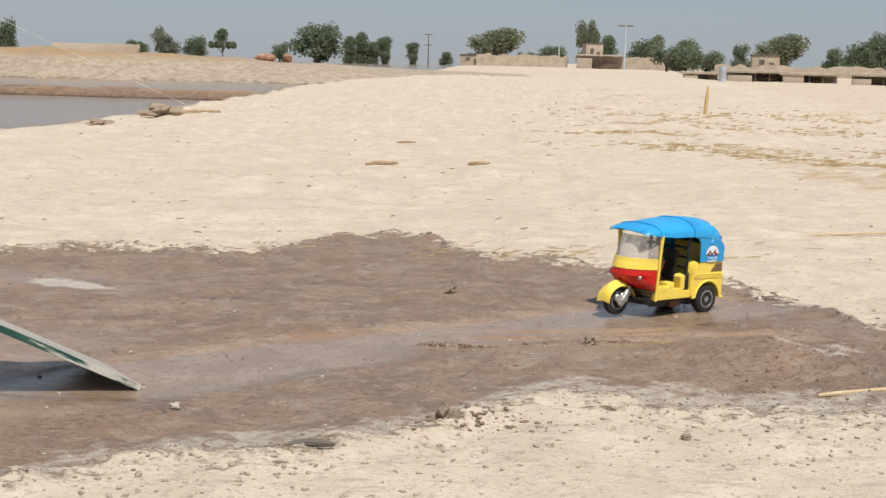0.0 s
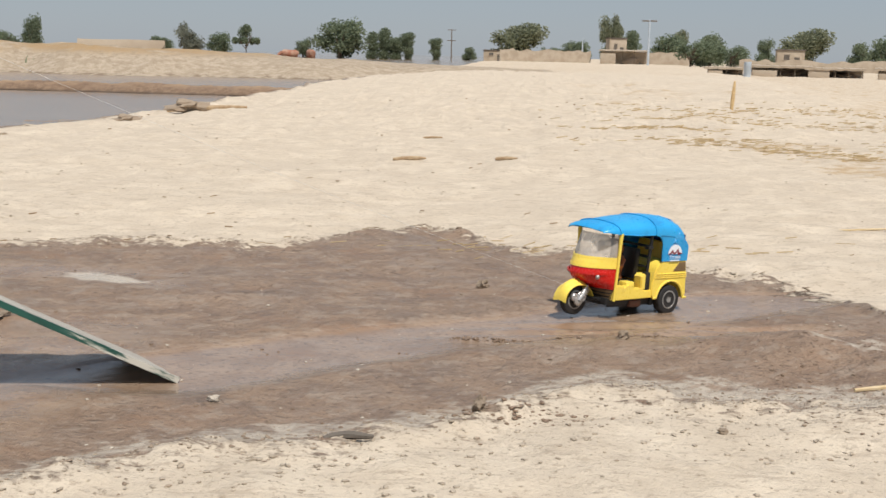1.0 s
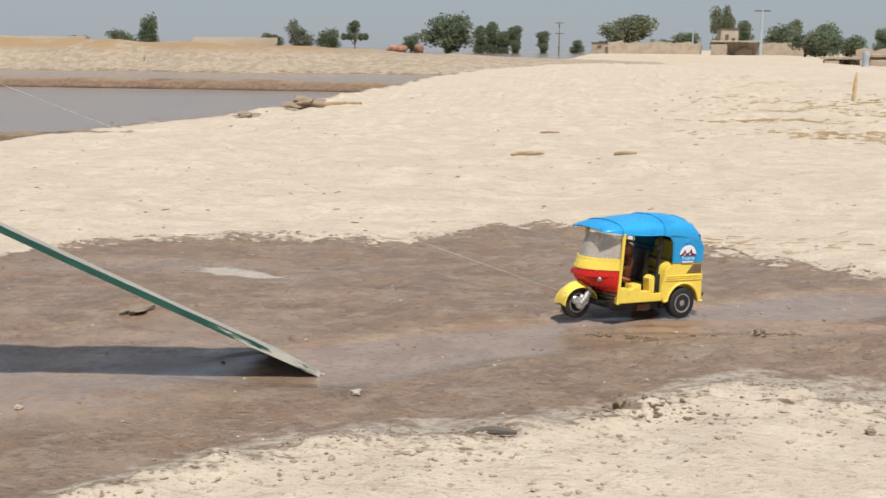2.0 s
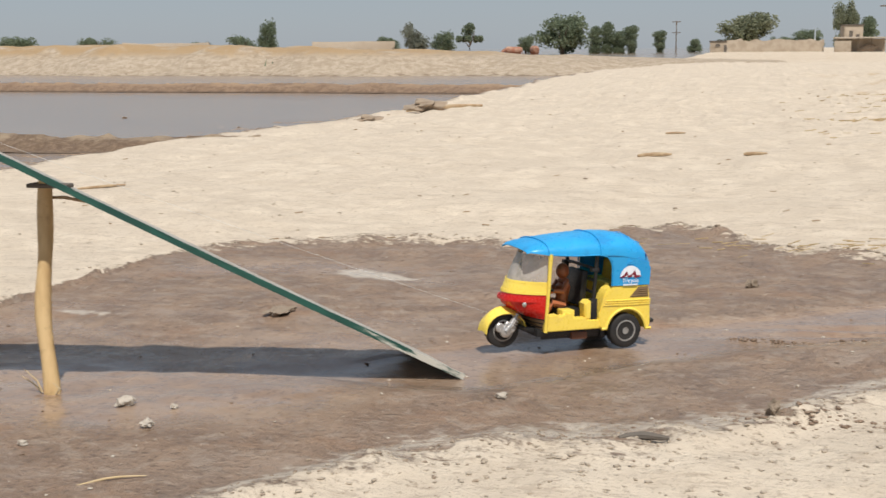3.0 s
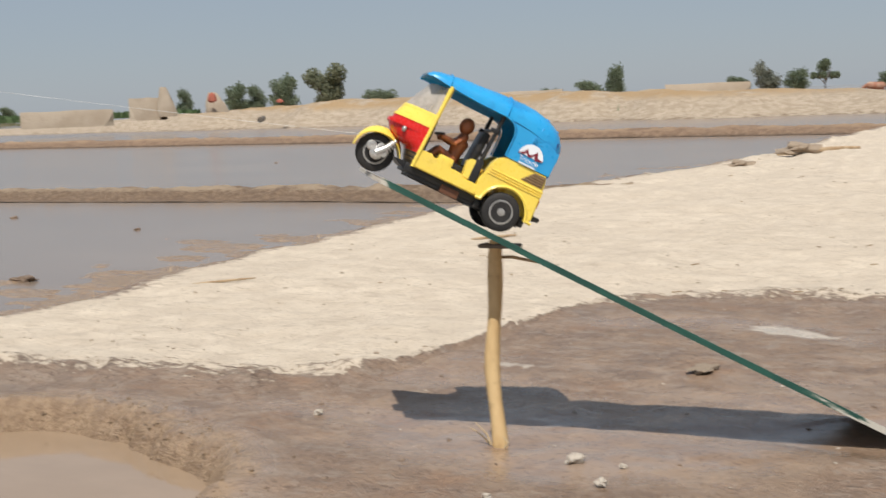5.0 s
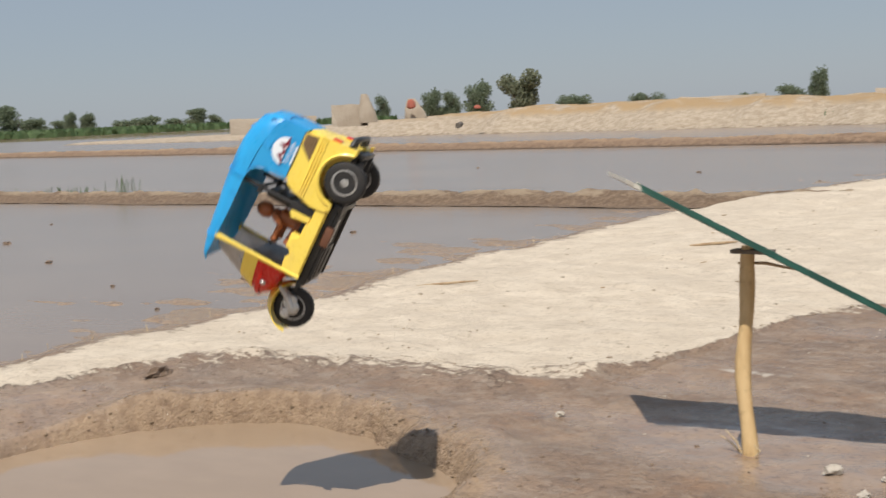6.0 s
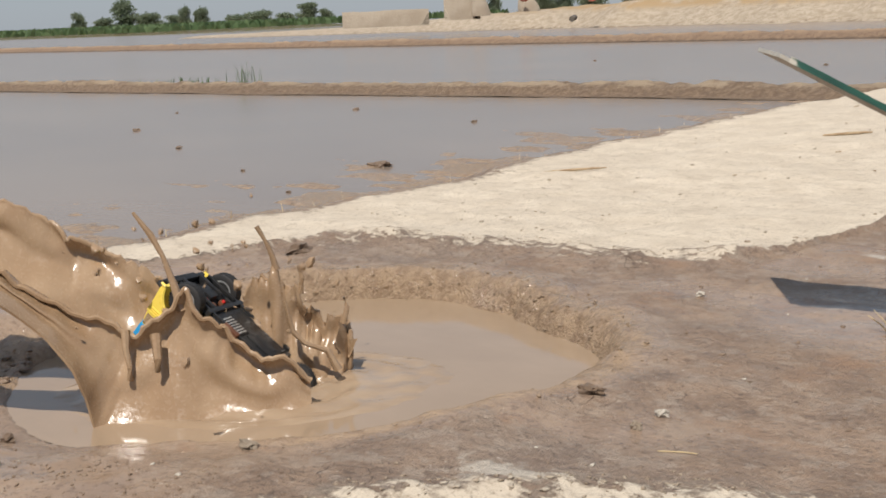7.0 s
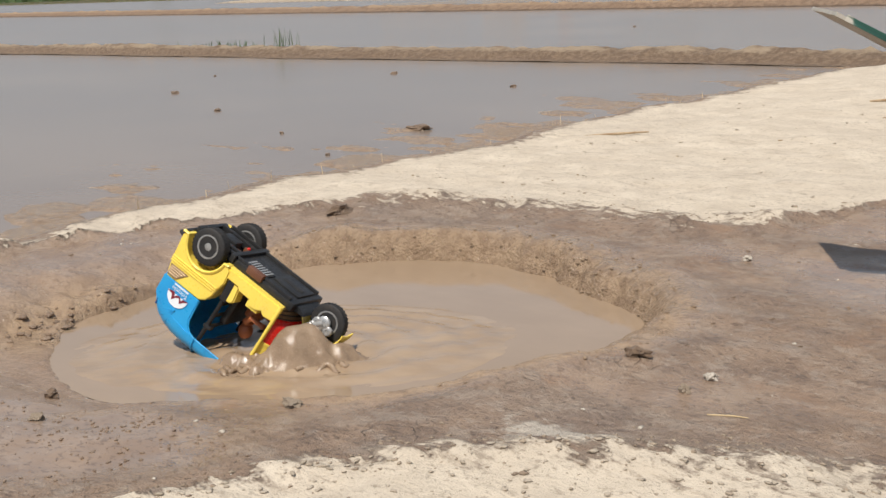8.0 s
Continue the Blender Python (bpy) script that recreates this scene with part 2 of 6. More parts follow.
BLUE = simple("blue_plastic", (0.025, 0.345, 0.69), (0.018, 0.30, 0.635), 10, 0.36, 0.08, 0.001, dirt=(0.02, 0.20, 0.47))
# darkened copy of the canopy blue, painted shade for the inside
SHADE_BLUE = simple("shaded_blue_plastic", (0.008, 0.05, 0.17), (0.008, 0.06, 0.2), 10, 0.5, 0.05, 0.001)
RED = simple("red_plastic", (0.60, 0.016, 0.01), (0.55, 0.014, 0.01), 14, 0.25, 0.05, 0.001)
BLACK = simple("black_plastic", (0.012, 0.012, 0.013), (0.02, 0.019, 0.018), 20, 0.45, 0.1, 0.001, dirt=(0.05, 0.038, 0.028))
TYRE = simple("tyre_rubber", (0.014, 0.013, 0.013), (0.022, 0.02, 0.019), 30, 0.7, 0.3, 0.001, dirt=(0.05, 0.038, 0.028))
SILVER = simple("silver_plastic", (0.55, 0.54, 0.52), (0.45, 0.44, 0.42), 30, 0.35, 0.1, 0.001, metal=0.6, dirt=(0.36, 0.32, 0.27))
BRONZE = simple("bronze_plastic", (0.26, 0.17, 0.085), (0.20, 0.13, 0.065), 30, 0.4, 0.1, 0.001, metal=0.3)
BROWN = simple("brown_plastic", (0.13, 0.05, 0.025), (0.17, 0.07, 0.035), 20, 0.5)
RIM = simple("grey_metallic_plastic", (0.42, 0.41, 0.39), (0.30, 0.29, 0.275), 40, 0.38, 0.1, 0.001, metal=0.5, dirt=(0.11, 0.09, 0.07))
DOLL = simple("brown_doll_plastic", (0.42, 0.135, 0.05), (0.36, 0.11, 0.04), 14, 0.4, 0.05, 0.001)
WHITE = simple("white_print", (0.8, 0.83, 0.86), (0.74, 0.78, 0.82), 20, 0.4, 0.0)
MAROON = simple("maroon_print", (0.20, 0.015, 0.03), (0.17, 0.012, 0.03), 20, 0.4, 0.0)
BOARD = simple("pale_board", (0.45, 0.42, 0.365), (0.33, 0.30, 0.255), 7, 0.7, 0.3, 0.002, dirt=(0.30, 0.25, 0.19), stretch=(0.5, 5, 5))
POLE = simple("peeled_pole", (0.62, 0.44, 0.22), (0.5, 0.33, 0.15), 10, 0.6, 0.4, 0.003, dirt=(0.27, 0.17, 0.08), stretch=(3, 3, 0.7))
STRING = simple("white_line", (0.7, 0.7, 0.68), (0.6, 0.6, 0.58), 10, 0.5, 0.0)


def worn_paint():
    """Green paint, rubbed off towards the foot and the tip of the ramp."""
    n = Nodes("chipped_green_paint")
    at = n.where()
    x = n.node("ShaderNodeSeparateXYZ", Vector=at).outputs[0]
    grain = n.noise(24, 5, 0.6, at, (0.5, 4, 4))
    worn = n.math("MAXIMUM", n.ramp(x, 0.0, 0.5, 0.36, 0.06), n.ramp(x, 1.36, 1.41, 0.06, 0.4))
    bare = n.ramp(n.math("ADD", worn, grain), 0.74, 0.86)
    paint = n.mix(n.ramp(grain, 0.35, 0.65), (0.008, 0.052, 0.038), (0.014, 0.080, 0.058))
    n.set(Base_Color=n.mix(bare, paint, (0.50, 0.47, 0.40)), Roughness=0.5)
    n.bump(grain, 0.3, 0.002)
    return n.m


GREENPAINT = worn_paint()


def glass_material():
    n = Nodes("scratched_clear_plastic")
    haze = n.ramp(n.noise(30, 5, 0.6), 0.35, 0.7, 0.38, 0.62)
    clear = n.node("ShaderNodeBsdfTransparent")
    n.set(Base_Color=(0.55, 0.5, 0.44), Roughness=0.3)
    mx = n.node("ShaderNodeMixShader", Fac=haze)
    n.t.links.new(clear.outputs[0], mx.inputs[1])
    n.t.links.new(n.b.outputs[0], mx.inputs[2])
    n.t.links.new(mx.outputs[0], n.t.nodes["Material Output"].inputs["Surface"])
    return n.m


GLASS = glass_material()


# ---- mesh helpers ----
def mesh_of(name, bm, material, smooth=True, angle=40):
    me = bpy.data.meshes.new(name)
    bm.normal_update()
    bm.to_mesh(me)
    bm.free()
    me.materials.append(material)
    if smooth:
        for p in me.polygons:
            p.use_smooth = True
        me.set_sharp_from_angle(angle=radians(angle))
    return me


def part(name, bm, material, parent=None, label="", at=None, smooth=True, angle=40):
    ob = new(name, mesh_of(name, bm, material, smooth, angle) if isinstance(bm, bmesh.types.BMesh) else bm)
    if parent:
        ob.parent = parent
    if at is not None:
        ob.matrix_basis = at
    return tagged(ob, label) if label else ob


def empty(name, m=None):
    ob = new(name)
    ob.empty_display_size = 0.05
    if m is not None:
        ob.matrix_basis = m
    return ob


def bm_box(bm, x0, x1, y0, y1, z0, z1, bev=0.0, m=None):
    vs = [bm.verts.new((x, y, z)) for x in (x0, x1) for y in (y0, y1) for z in (z0, z1)]
    fs = [bm.faces.new([vs[i] for i in f]) for f in ((0, 1, 3, 2), (4, 6, 7, 5), (0, 4, 5, 1), (2, 3, 7, 6), (0, 2, 6, 4), (1, 5, 7, 3))]
    if m is not None:
        bmesh.ops.transform(bm, matrix=m, verts=vs)
    if bev:
        es = list({e for f in fs for e in f.edges})
        bmesh.ops.bevel(bm, geom=es, offset=bev, segments=2, affect="EDGES", profile=0.6)
    return bm


def box(x0, x1, y0, y1, z0, z1, bev=0.0, m=None):
    return bm_box(bmesh.new(), x0, x1, y0, y1, z0, z1, bev, m)


def bm_lathe(bm, profile, seg=28, m=None):
    """Turn (radius, height) pairs round the y axis."""
    rings = []
    for r, h in profile:
        rings.append([bm.verts.new((r * math.cos(2 * math.pi * i / seg), h, r * math.sin(2 * math.pi * i / seg))) for i in range(seg)])
    for a, b in zip(rings, rings[1:]):
        for i in range(seg):
            bm.faces.new((a[i], a[(i + 1) % seg], b[(i + 1) % seg], b[i]))
    for ring in (rings[0], rings[-1]):
        bm.faces.new(ring)
    bmesh.ops.recalc_face_normals(bm, faces=bm.faces)
    if m is not None:
        bmesh.ops.transform(bm, matrix=m, verts=[v for r in rings for v in r])
    return bm


def bm_tube(bm, pts, radii, seg=10):
    """A round tube along points; radii one per point."""
    pts = [Vector(p) for p in pts]
    rings = []
    for i, p in enumerate(pts):
        d = (pts[min(i + 1, len(pts) - 1)] - pts[max(i - 1, 0)]).normalized()
        q = d.to_track_quat("Z", "Y")
        r = radii[i] if isinstance(radii, (list, tuple)) else radii
        rings.append([bm.verts.new(p + q @ Vector((r * math.cos(2 * math.pi * k / seg), r * math.sin(2 * math.pi * k / seg), 0))) for k in range(seg)])
    for a, b in zip(rings, rings[1:]):
        for k in range(seg):
            bm.faces.new((a[k], a[(k + 1) % seg], b[(k + 1) % seg], b[k]))
    bm.faces.new(rings[0][::-1])
    bm.faces.new(rings[-1])
    return bm


def tube(pts, radii, seg=10):
    return bm_tube(bmesh.new(), pts, radii, seg)


def bm_sheet(bm, grid, thick=0.0):
    """A quad sheet from rows of points, given a thickness."""
    vs = [[bm.verts.new(p) for p in row] for row in grid]
    fs = []
    for a, b in zip(vs, vs[1:]):
        for i in range(len(a) - 1):
            fs.append(bm.faces.new((a[i], a[i + 1], b[i + 1], b[i])))
    bmesh.ops.recalc_face_normals(bm, faces=fs)
    if thick:
        bmesh.ops.solidify(bm, geom=fs, thickness=thick)
    return bm


def sheet(grid, thick=0.0):
    return bm_sheet(bmesh.new(), grid, thick)


def lump(seed, rough=0.35, cut=1):
    """A small uneven clod of unit radius."""
    rnd = random.Random(seed)
    bm = bmesh.new()
    bmesh.ops.create_icosphere(bm, subdivisions=cut, radius=1.0)
    off = Vector((rnd.uniform(-9, 9), rnd.uniform(-9, 9), rnd.uniform(-9, 9)))
    for v in bm.verts:
        v.co *= 1.0 + rough * noise.noise(v.co * 1.3 + off) + 0.5 * rough * noise.noise(v.co * 3.1 + off)
    return bm


def fade(v, lo, hi):
    u = np.clip((v - lo) / (hi - lo), 0, 1)
    return u * u * (3 - 2 * u)


def vnoise(x, y, scale, seed=0):
    """Smooth value noise over the plan, -1 to 1."""
    u, v = x * scale + 37.7 * seed, y * scale - 11.3 * seed
    i, j = np.floor(u).astype(np.int64), np.floor(v).astype(np.int64)
    fu, fv = u - i, v - j
    fu, fv = fu * fu * (3 - 2 * fu), fv * fv * (3 - 2 * fv)

    def h(a, b):
        n = (a * 374761393 + b * 668265263 + seed * 974711) & 0x7FFFFFFF
        n = ((n ^ (n >> 13)) * 1274126177) & 0x7FFFFFFF
        return ((n ^ (n >> 16)) & 0xFFFF) / 32767.5 - 1.0

    return (h(i, j) * (1 - fu) + h(i + 1, j) * fu) * (1 - fv) + (h(i, j + 1) * (1 - fu) + h(i + 1, j + 1) * fu) * fv


def fractal(x, y, scale, octaves=4, seed=0):
    s, a = 0.0, 1.0
    for k in range(octaves):
        s = s + a * vnoise(x, y, scale * 2 ** k, seed + k)
        a *= 0.5
    return s


# ---- the lie of the land ----
NEAR_X = (-6, -2.6, -2.12, -2.0, -1.7, -1.5, -1.24, -0.95, -0.8, -0.69, -0.53, -0.22, 0.07, 0.2, 0.34, 0.52, 0.9, 1.3, 2.0, 4.0)
NEAR_Y = (-0.6, -0.1, 0.45, 0.88, 1.15, 1.31, 1.42, 1.8, 2.0, 2.15, 2.27, 2.39, 2.56, 2.76, 2.88, 2.78, 2.72, 2.6, 2.4, 2.2)
FAR_X = (-8, -5.0, -4.3, -4.04, -3.92, -3.72, -3.45, -3.15, -3.0, -2.7, -2.4, -2.28, -2.24, -2.15, -1.84, -1.35, -1.0, -0.84, -0.61, -0.25, -0.05, 0.13, 0.46, 0.66, 1.01, 1.22, 1.3, 1.7, 2.2, 4.0)
FAR_Y = (0.2, 0.5, 0.9, 1.45, 2.0, 2.5, 2.64, 2.78, 2.86, 2.84, 3.02, 3.4, 3.9, 4.4, 4.7, 4.8, 4.84, 4.82, 5.1, 5.4, 5.2, 4.86, 4.76, 4.55, 4.3, 4.1, 3.72, 3.55, 3.3, 3.1)
SHORE_Y = (-5, 0, 1.4, 1.9, 3.0, 4.4, 6.2, 8.5, 10, 12, 14.6, 20, 28, 36, 60)
SHORE_X = (-5.5, -4.8, -4.22, -4.34, -4.37, -4.43, -4.56, -4.62, -4.45, -4.05, -3.8, -3.75, -3.95, -3.85, -3.0)
PIT = (-2.78, 1.68)
PIT_A = (-180, -158, -122, -105, -85, -57, -33, -15, 2, 17, 45, 79, 104, 131, 152, 180)
PIT_R = (0.78, 0.78, 0.80, 0.77, 0.73, 0.72, 0.75, 0.78, 0.79, 0.79, 0.76, 0.745, 0.80, 0.82, 0.80, 0.78)
WATER, PITLEVEL = -0.05, -0.085


def plan(x, y):
    """Height of the ground and its soil masks at plan points."""
    wob = 0.10 * fractal(x, y, 2.2, 3, 3)
    yn, yf = np.interp(x + 0.3 * wob, NEAR_X, NEAR_Y), np.interp(x + 0.3 * wob, FAR_X, FAR_Y)
    mud = np.minimum(y - yn, yf - y) + 0.25 * wob
    sx = np.interp(y, SHORE_Y, SHORE_X) + 0.06 * fractal(x, y, 1.1, 3, 8)
    past = np.maximum(y - np.maximum(yf, 4.0), 0)
    rise = 0.42 * (1 - np.exp(-past / 16.0))
    edge_r = 2.8 + 0.13 * y
    rise = rise * (1 - fade(x, edge_r - 1.2, edge_r + 2.5)) * (1 - 0.6 * fade(y, 34, 48))
    rise = rise * (0.35 + 0.65 * fade(x, sx, sx + 3.2))
    strip = 0.012 * fade(x, sx - 0.3, sx + 0.3) * (1 - fade(x, sx + 0.4, sx + 1.6))
    dry = 1 - fade(mud, -0.02, 0.22)
    z = rise + strip + 0.012 * dry
    # hummocks and crusted grain
    z = z + dry * (0.012 * fractal(x, y, 1.6, 3, 1) + 0.007 * fractal(x, y, 7.0, 3, 5)) * (1 + 2.0 * fade(y, 5, 14))
    z = z + (1 - dry) * (0.007 * fractal(x, y, 2.4, 4, 11) + 0.0030 * fractal(x, y, 13.0, 3, 15))
    lip = np.exp(-((mud + 0.03) / 0.09) ** 2)
    z = z + lip * (0.010 + 0.016 * fractal(x, y, 9.0, 3, 21))
    # churned soil at the near corner of the mud
    z = z + np.exp(-(((x - 1.25) / 0.5) ** 2 + ((y - 3.0) / 0.45) ** 2)) * (0.05 + 0.03 * fractal(x, y, 6.0, 4, 31))
    z = z + np.exp(-(((x - 0.45) / 0.55) ** 2 + ((y - 3.22) / 0.10) ** 2)) * (0.022 + 0.012 * fractal(x, y, 7.0, 3, 33))
    # the wet wheel rut that leads to the ramp
    cx = np.interp(y, (2.7, 3.0, 3.3, 3.7, 4.0, 4.3), (-0.95, -0.62, -0.2, 0.45, 0.85, 1.3))
    rut = np.abs(x - cx) * 0.62
    inrut = (1 - fade(rut, 0.12, 0.30)) * fade(y, 2.6, 2.8) * (1 - fade(y, 4.1, 4.3))
    z = z * (1 - 0.75 * inrut) - 0.010 * inrut
    wet = 1.15 * inrut
    wet = np.maximum(wet, 0.75 * np.exp(-(((x + 1.45) / 0.75) ** 2 + ((y - 2.72) / 0.28) ** 2) ** 2))
    pool = np.exp(-(((x - 0.72) / 0.42) ** 2 + ((y - 3.5) / 0.16) ** 2) ** 2)
    wet, z = np.maximum(wet, 1.1 * pool), z - 0.012 * pool
    # wheel-pushed ridges along the near side of the rut
    ridge = np.exp(-(((x - 0.62) / 0.5) ** 2 + ((y - 3.50 - 0.16 * (x - 0.6)) / 0.16) ** 2))
    z = z + ridge * 0.011 * np.sin(60 * (y - 0.18 * x) + 2.2 * fractal(x, y, 2.0, 3, 35))
    slick = np.exp(-((y - 3.30 - 0.06 * (x - 0.4)) / 0.11) ** 2) * fade(x, -0.15, 0.15) * (1 - fade(x, 0.8, 1.05))
    z = z + slick * 0.010 * np.abs(fractal(x * 0.35, y * 1.6, 4.0, 3, 37))
    z = z + 0.034 * np.exp(-(((x - 0.86) / 0.20) ** 2 + ((y - 3.20) / 0.17) ** 2))
    # the pit
    dx, dy = x - PIT[0], y - PIT[1]
    ang, r = np.degrees(np.arctan2(dy, dx)), np.hypot(dx, dy)
    rb = np.interp(ang, PIT_A, PIT_R) + 0.035 * fractal(x, y, 3.5, 3, 41)
    nearside = fade(-np.sin(np.radians(ang + 38)), -0.1, 0.7)
    wall = fade(r / rb, 0.77 + 0.09 * nearside, 1.0)
    inside = 1 - wall
    z = z * wall - 0.24 * inside + (wall * inside) * (0.09 * fractal(x, y, 5.0, 3, 45) + 0.06 * np.abs(fractal(x, y, 11.0, 3, 47)) + 0.035 * fractal(x, y, 24.0, 2, 49)) * (1 - 0.7 * nearside)
    rimz = np.exp(-((r / rb - 1.03) / 0.09) ** 2)
    z = z + rimz * (0.004 + 0.012 * fractal(x, y, 6.0, 4, 51)) * (1 - 0.8 * nearside) - 0.058 * nearside * np.exp(-((r / rb - 1.0) / 0.20) ** 2)
    left = np.exp(-(((x + 3.38) / 0.22) ** 2 + ((y - 1.28) / 0.34) ** 2))
    z = z + left * (-0.012 + 0.035 * np.abs(fractal(x, y, 9.0, 4, 61)))
    low = np.exp(-(((x + 3.30) / 0.34) ** 2 + ((y - 0.98) / 0.26) ** 2)) * fade(r / rb, 0.93, 1.0)
    z = np.maximum(z - 0.065 * low, np.minimum(z, PITLEVEL + 0.004))
    wet = np.maximum(wet, 0.9 * (1 - fade(r / rb, 1.0, 1.22)))
    wet = np.maximum(wet, 1.05 * low)
    wet = np.maximum(wet, 0.95 * np.exp(-(((x + 3.65) / 0.5) ** 2 + ((y - 1.5) / 0.8) ** 2)))
    wet = np.maximum(wet, fade(mud, 0.08, 0.4) * fade(-x, 0.5, 1.1) * np.clip(0.55 + 0.66 * fractal(x * 0.7, y * 1.5, 1.5, 4, 65), 0.0, 1.0))
    churn = np.exp(-((r / rb - 0.93) / 0.11) ** 2) * (1 - 0.75 * nearside)
    churn = np.maximum(churn, 0.8 * left)
    churn = np.maximum(churn, 0.42 * slick)
    # down to the flooded fields
    down = 1 - fade(x, sx - 0.95, sx + 0.05)
    flood = down * (y > -4)
    z = z * (1 - flood) - 0.30 * flood
    # shoals of mud that just break the shallow water
    off = np.maximum(sx - 0.1 - x, 0)
    shoal = WATER + 0.021 * fractal(x, y * 1.6, 3.2, 4, 91) - 0.009 - 0.009 * off + 0.030 * np.exp(-off / 0.42)
    z = np.where((x < sx) & (y > 0.2) & (y < 16), np.maximum(z, np.minimum(shoal, WATER + 0.012)), z)
    churn = np.maximum(churn, 0.55 * (x < sx - 0.08) * (y > 0))
    mud = np.maximum(mud, np.where(x < sx + 0.3, (sx + 0.02 - x) * 1.6, -9))
    wet = np.maximum(wet, 0.55 * (x < sx - 0.05))
    straw = 0.8 * fade(fractal(x, y, 0.9, 3, 71), 0.15, 0.6) * fade(x, 0.8, 2.0) * fade(y, 6.0, 8.0) * (1 - fade(y, 20, 30))
    straw = np.maximum(straw, 0.9 * fade(y, 36, 46) * (0.6 + 0.4 * fractal(x, y, 0.2, 2, 73)))
    straw = np.maximum(straw, 0.7 * fade(x, edge_r - 0.8, edge_r + 1.5) * fade(y, 9, 14))
    pale = 1.15 * np.exp(-((((x + 1.26) * 0.93 - (y - 4.08) * 0.37) / 0.21) ** 2 + (((x + 1.26) * 0.37 + (y - 4.08) * 0.93) / 0.075) ** 2))
    pale = np.maximum(pale, 0.85 * np.exp(-(((x + 1.75) / 0.16) ** 2 + ((y - 1.22) / 0.10) ** 2)))
    pale = np.maximum(pale, 0.65 * np.exp(-(((x + 2.0) / 0.22) ** 2 + ((y - 3.3) / 0.05) ** 2)))
    pale = np.maximum(pale, 0.62 * np.exp(-(((x - 1.02) / 0.2) ** 2 + ((y - 3.22) / 0.12) ** 2)))
    pale = np.maximum(pale, 0.66 * np.exp(-((mud - 0.07) / 0.17) ** 2) * (y < 3.05) * (x > -1.0))
    return z, mud, wet, straw, pale, churn


def height(x, y):
    return float(plan(np.array([float(x)]), np.array([float(y)]))[0][0])


def axis(lo, hi, step, end_lo, end_hi, grow_lo, grow_hi):
    v = list(np.arange(lo, hi + step / 2, step))
    s = step
    while v[-1] < end_hi:
        s *= grow_hi
        v.append(v[-1] + s)
    s = step
    while v[0] > end_lo:
        s *= grow_lo
        v.insert(0, v[0] - s)
    return np.array(v)


def grid_mesh(name, xs, ys, zs, masks, material):
    nx, ny = len(xs), len(ys)
    gx, gy = np.meshgrid(xs, ys)
    co = np.stack([gx, gy, zs], -1).reshape(-1, 3)
    i = (np.arange(ny - 1)[:, None] * nx + np.arange(nx - 1)[None, :]).ravel()
    quads = np.stack([i, i + 1, i + nx + 1, i + nx], -1)
    me = bpy.data.meshes.new(name)
    me.vertices.add(len(co))
    me.vertices.foreach_set("co", co.ravel())
    me.loops.add(quads.size)
    me.loops.foreach_set("vertex_index", quads.ravel().astype(np.int32))
    me.polygons.add(len(quads))
    me.polygons.foreach_set("loop_start", np.arange(0, quads.size, 4, dtype=np.int32))
    me.polygons.foreach_set("use_smooth", np.ones(len(quads), dtype=bool))
    me.update(calc_edges=True)
    for key, v in masks.items():
        a = me.attributes.new(key, "FLOAT", "POINT")
        a.data.foreach_set("value", v.ravel().astype(np.float32))
    me.materials.append(material)
    return me


def build_ground():
    xs = axis(-5.2, 2.2, 0.013, -3500, 3500, 1.035, 1.045)
    ys = axis(0.45, 5.2, 0.013, -300, 4500, 1.12, 1.025)
    gx, gy = np.meshgrid(xs, ys)
    z, mud, wet, straw, pale, churn = plan(gx, gy)
    me = grid_mesh("ground", xs, ys, z, {"mud": mud, "wet": wet, "straw": straw, "pale": pale, "churn": churn}, SOIL)
    tagged(new("ground", me), "pale dry river silt with a wet brown mud patch", "ground", kind="structure")


def build_waters():
    bm = bmesh.new()
    n = 64
    ring = [bm.verts.new((PIT[0] + 1.0 * math.cos(2 * math.pi * k / n), PIT[1] + 1.0 * math.sin(2 * math.pi * k / n), 0)) for k in range(n)]
    bm.faces.new(ring)
    # trimmed to the pit, so that it stays below the rim all round
    for k, v in enumerate(ring):
        a = 360 * k / n
        r = float(np.interp((a + 180) % 360 - 180, PIT_A, PIT_R)) * 1.0
        v.co = Vector((PIT[0] + r * math.cos(math.radians(a)), PIT[1] + r * math.sin(math.radians(a)), PITLEVEL))
    tagged(part("pit_water", bm, PITWATER), "still brown muddy water filling a dug pit", "water", kind="structure")
    bm = bmesh.new()
    vs = [bm.verts.new(p) for p in ((-4.2, -3.0, WATER), (-3.0, 60, WATER), (-160, 60, WATER), (-400, -3.0, WATER))]
    bm.faces.new(vs)
    tagged(part("paddy_water", bm, PADDY), "grey-brown shallow water on flooded fields", "water", kind="structure")


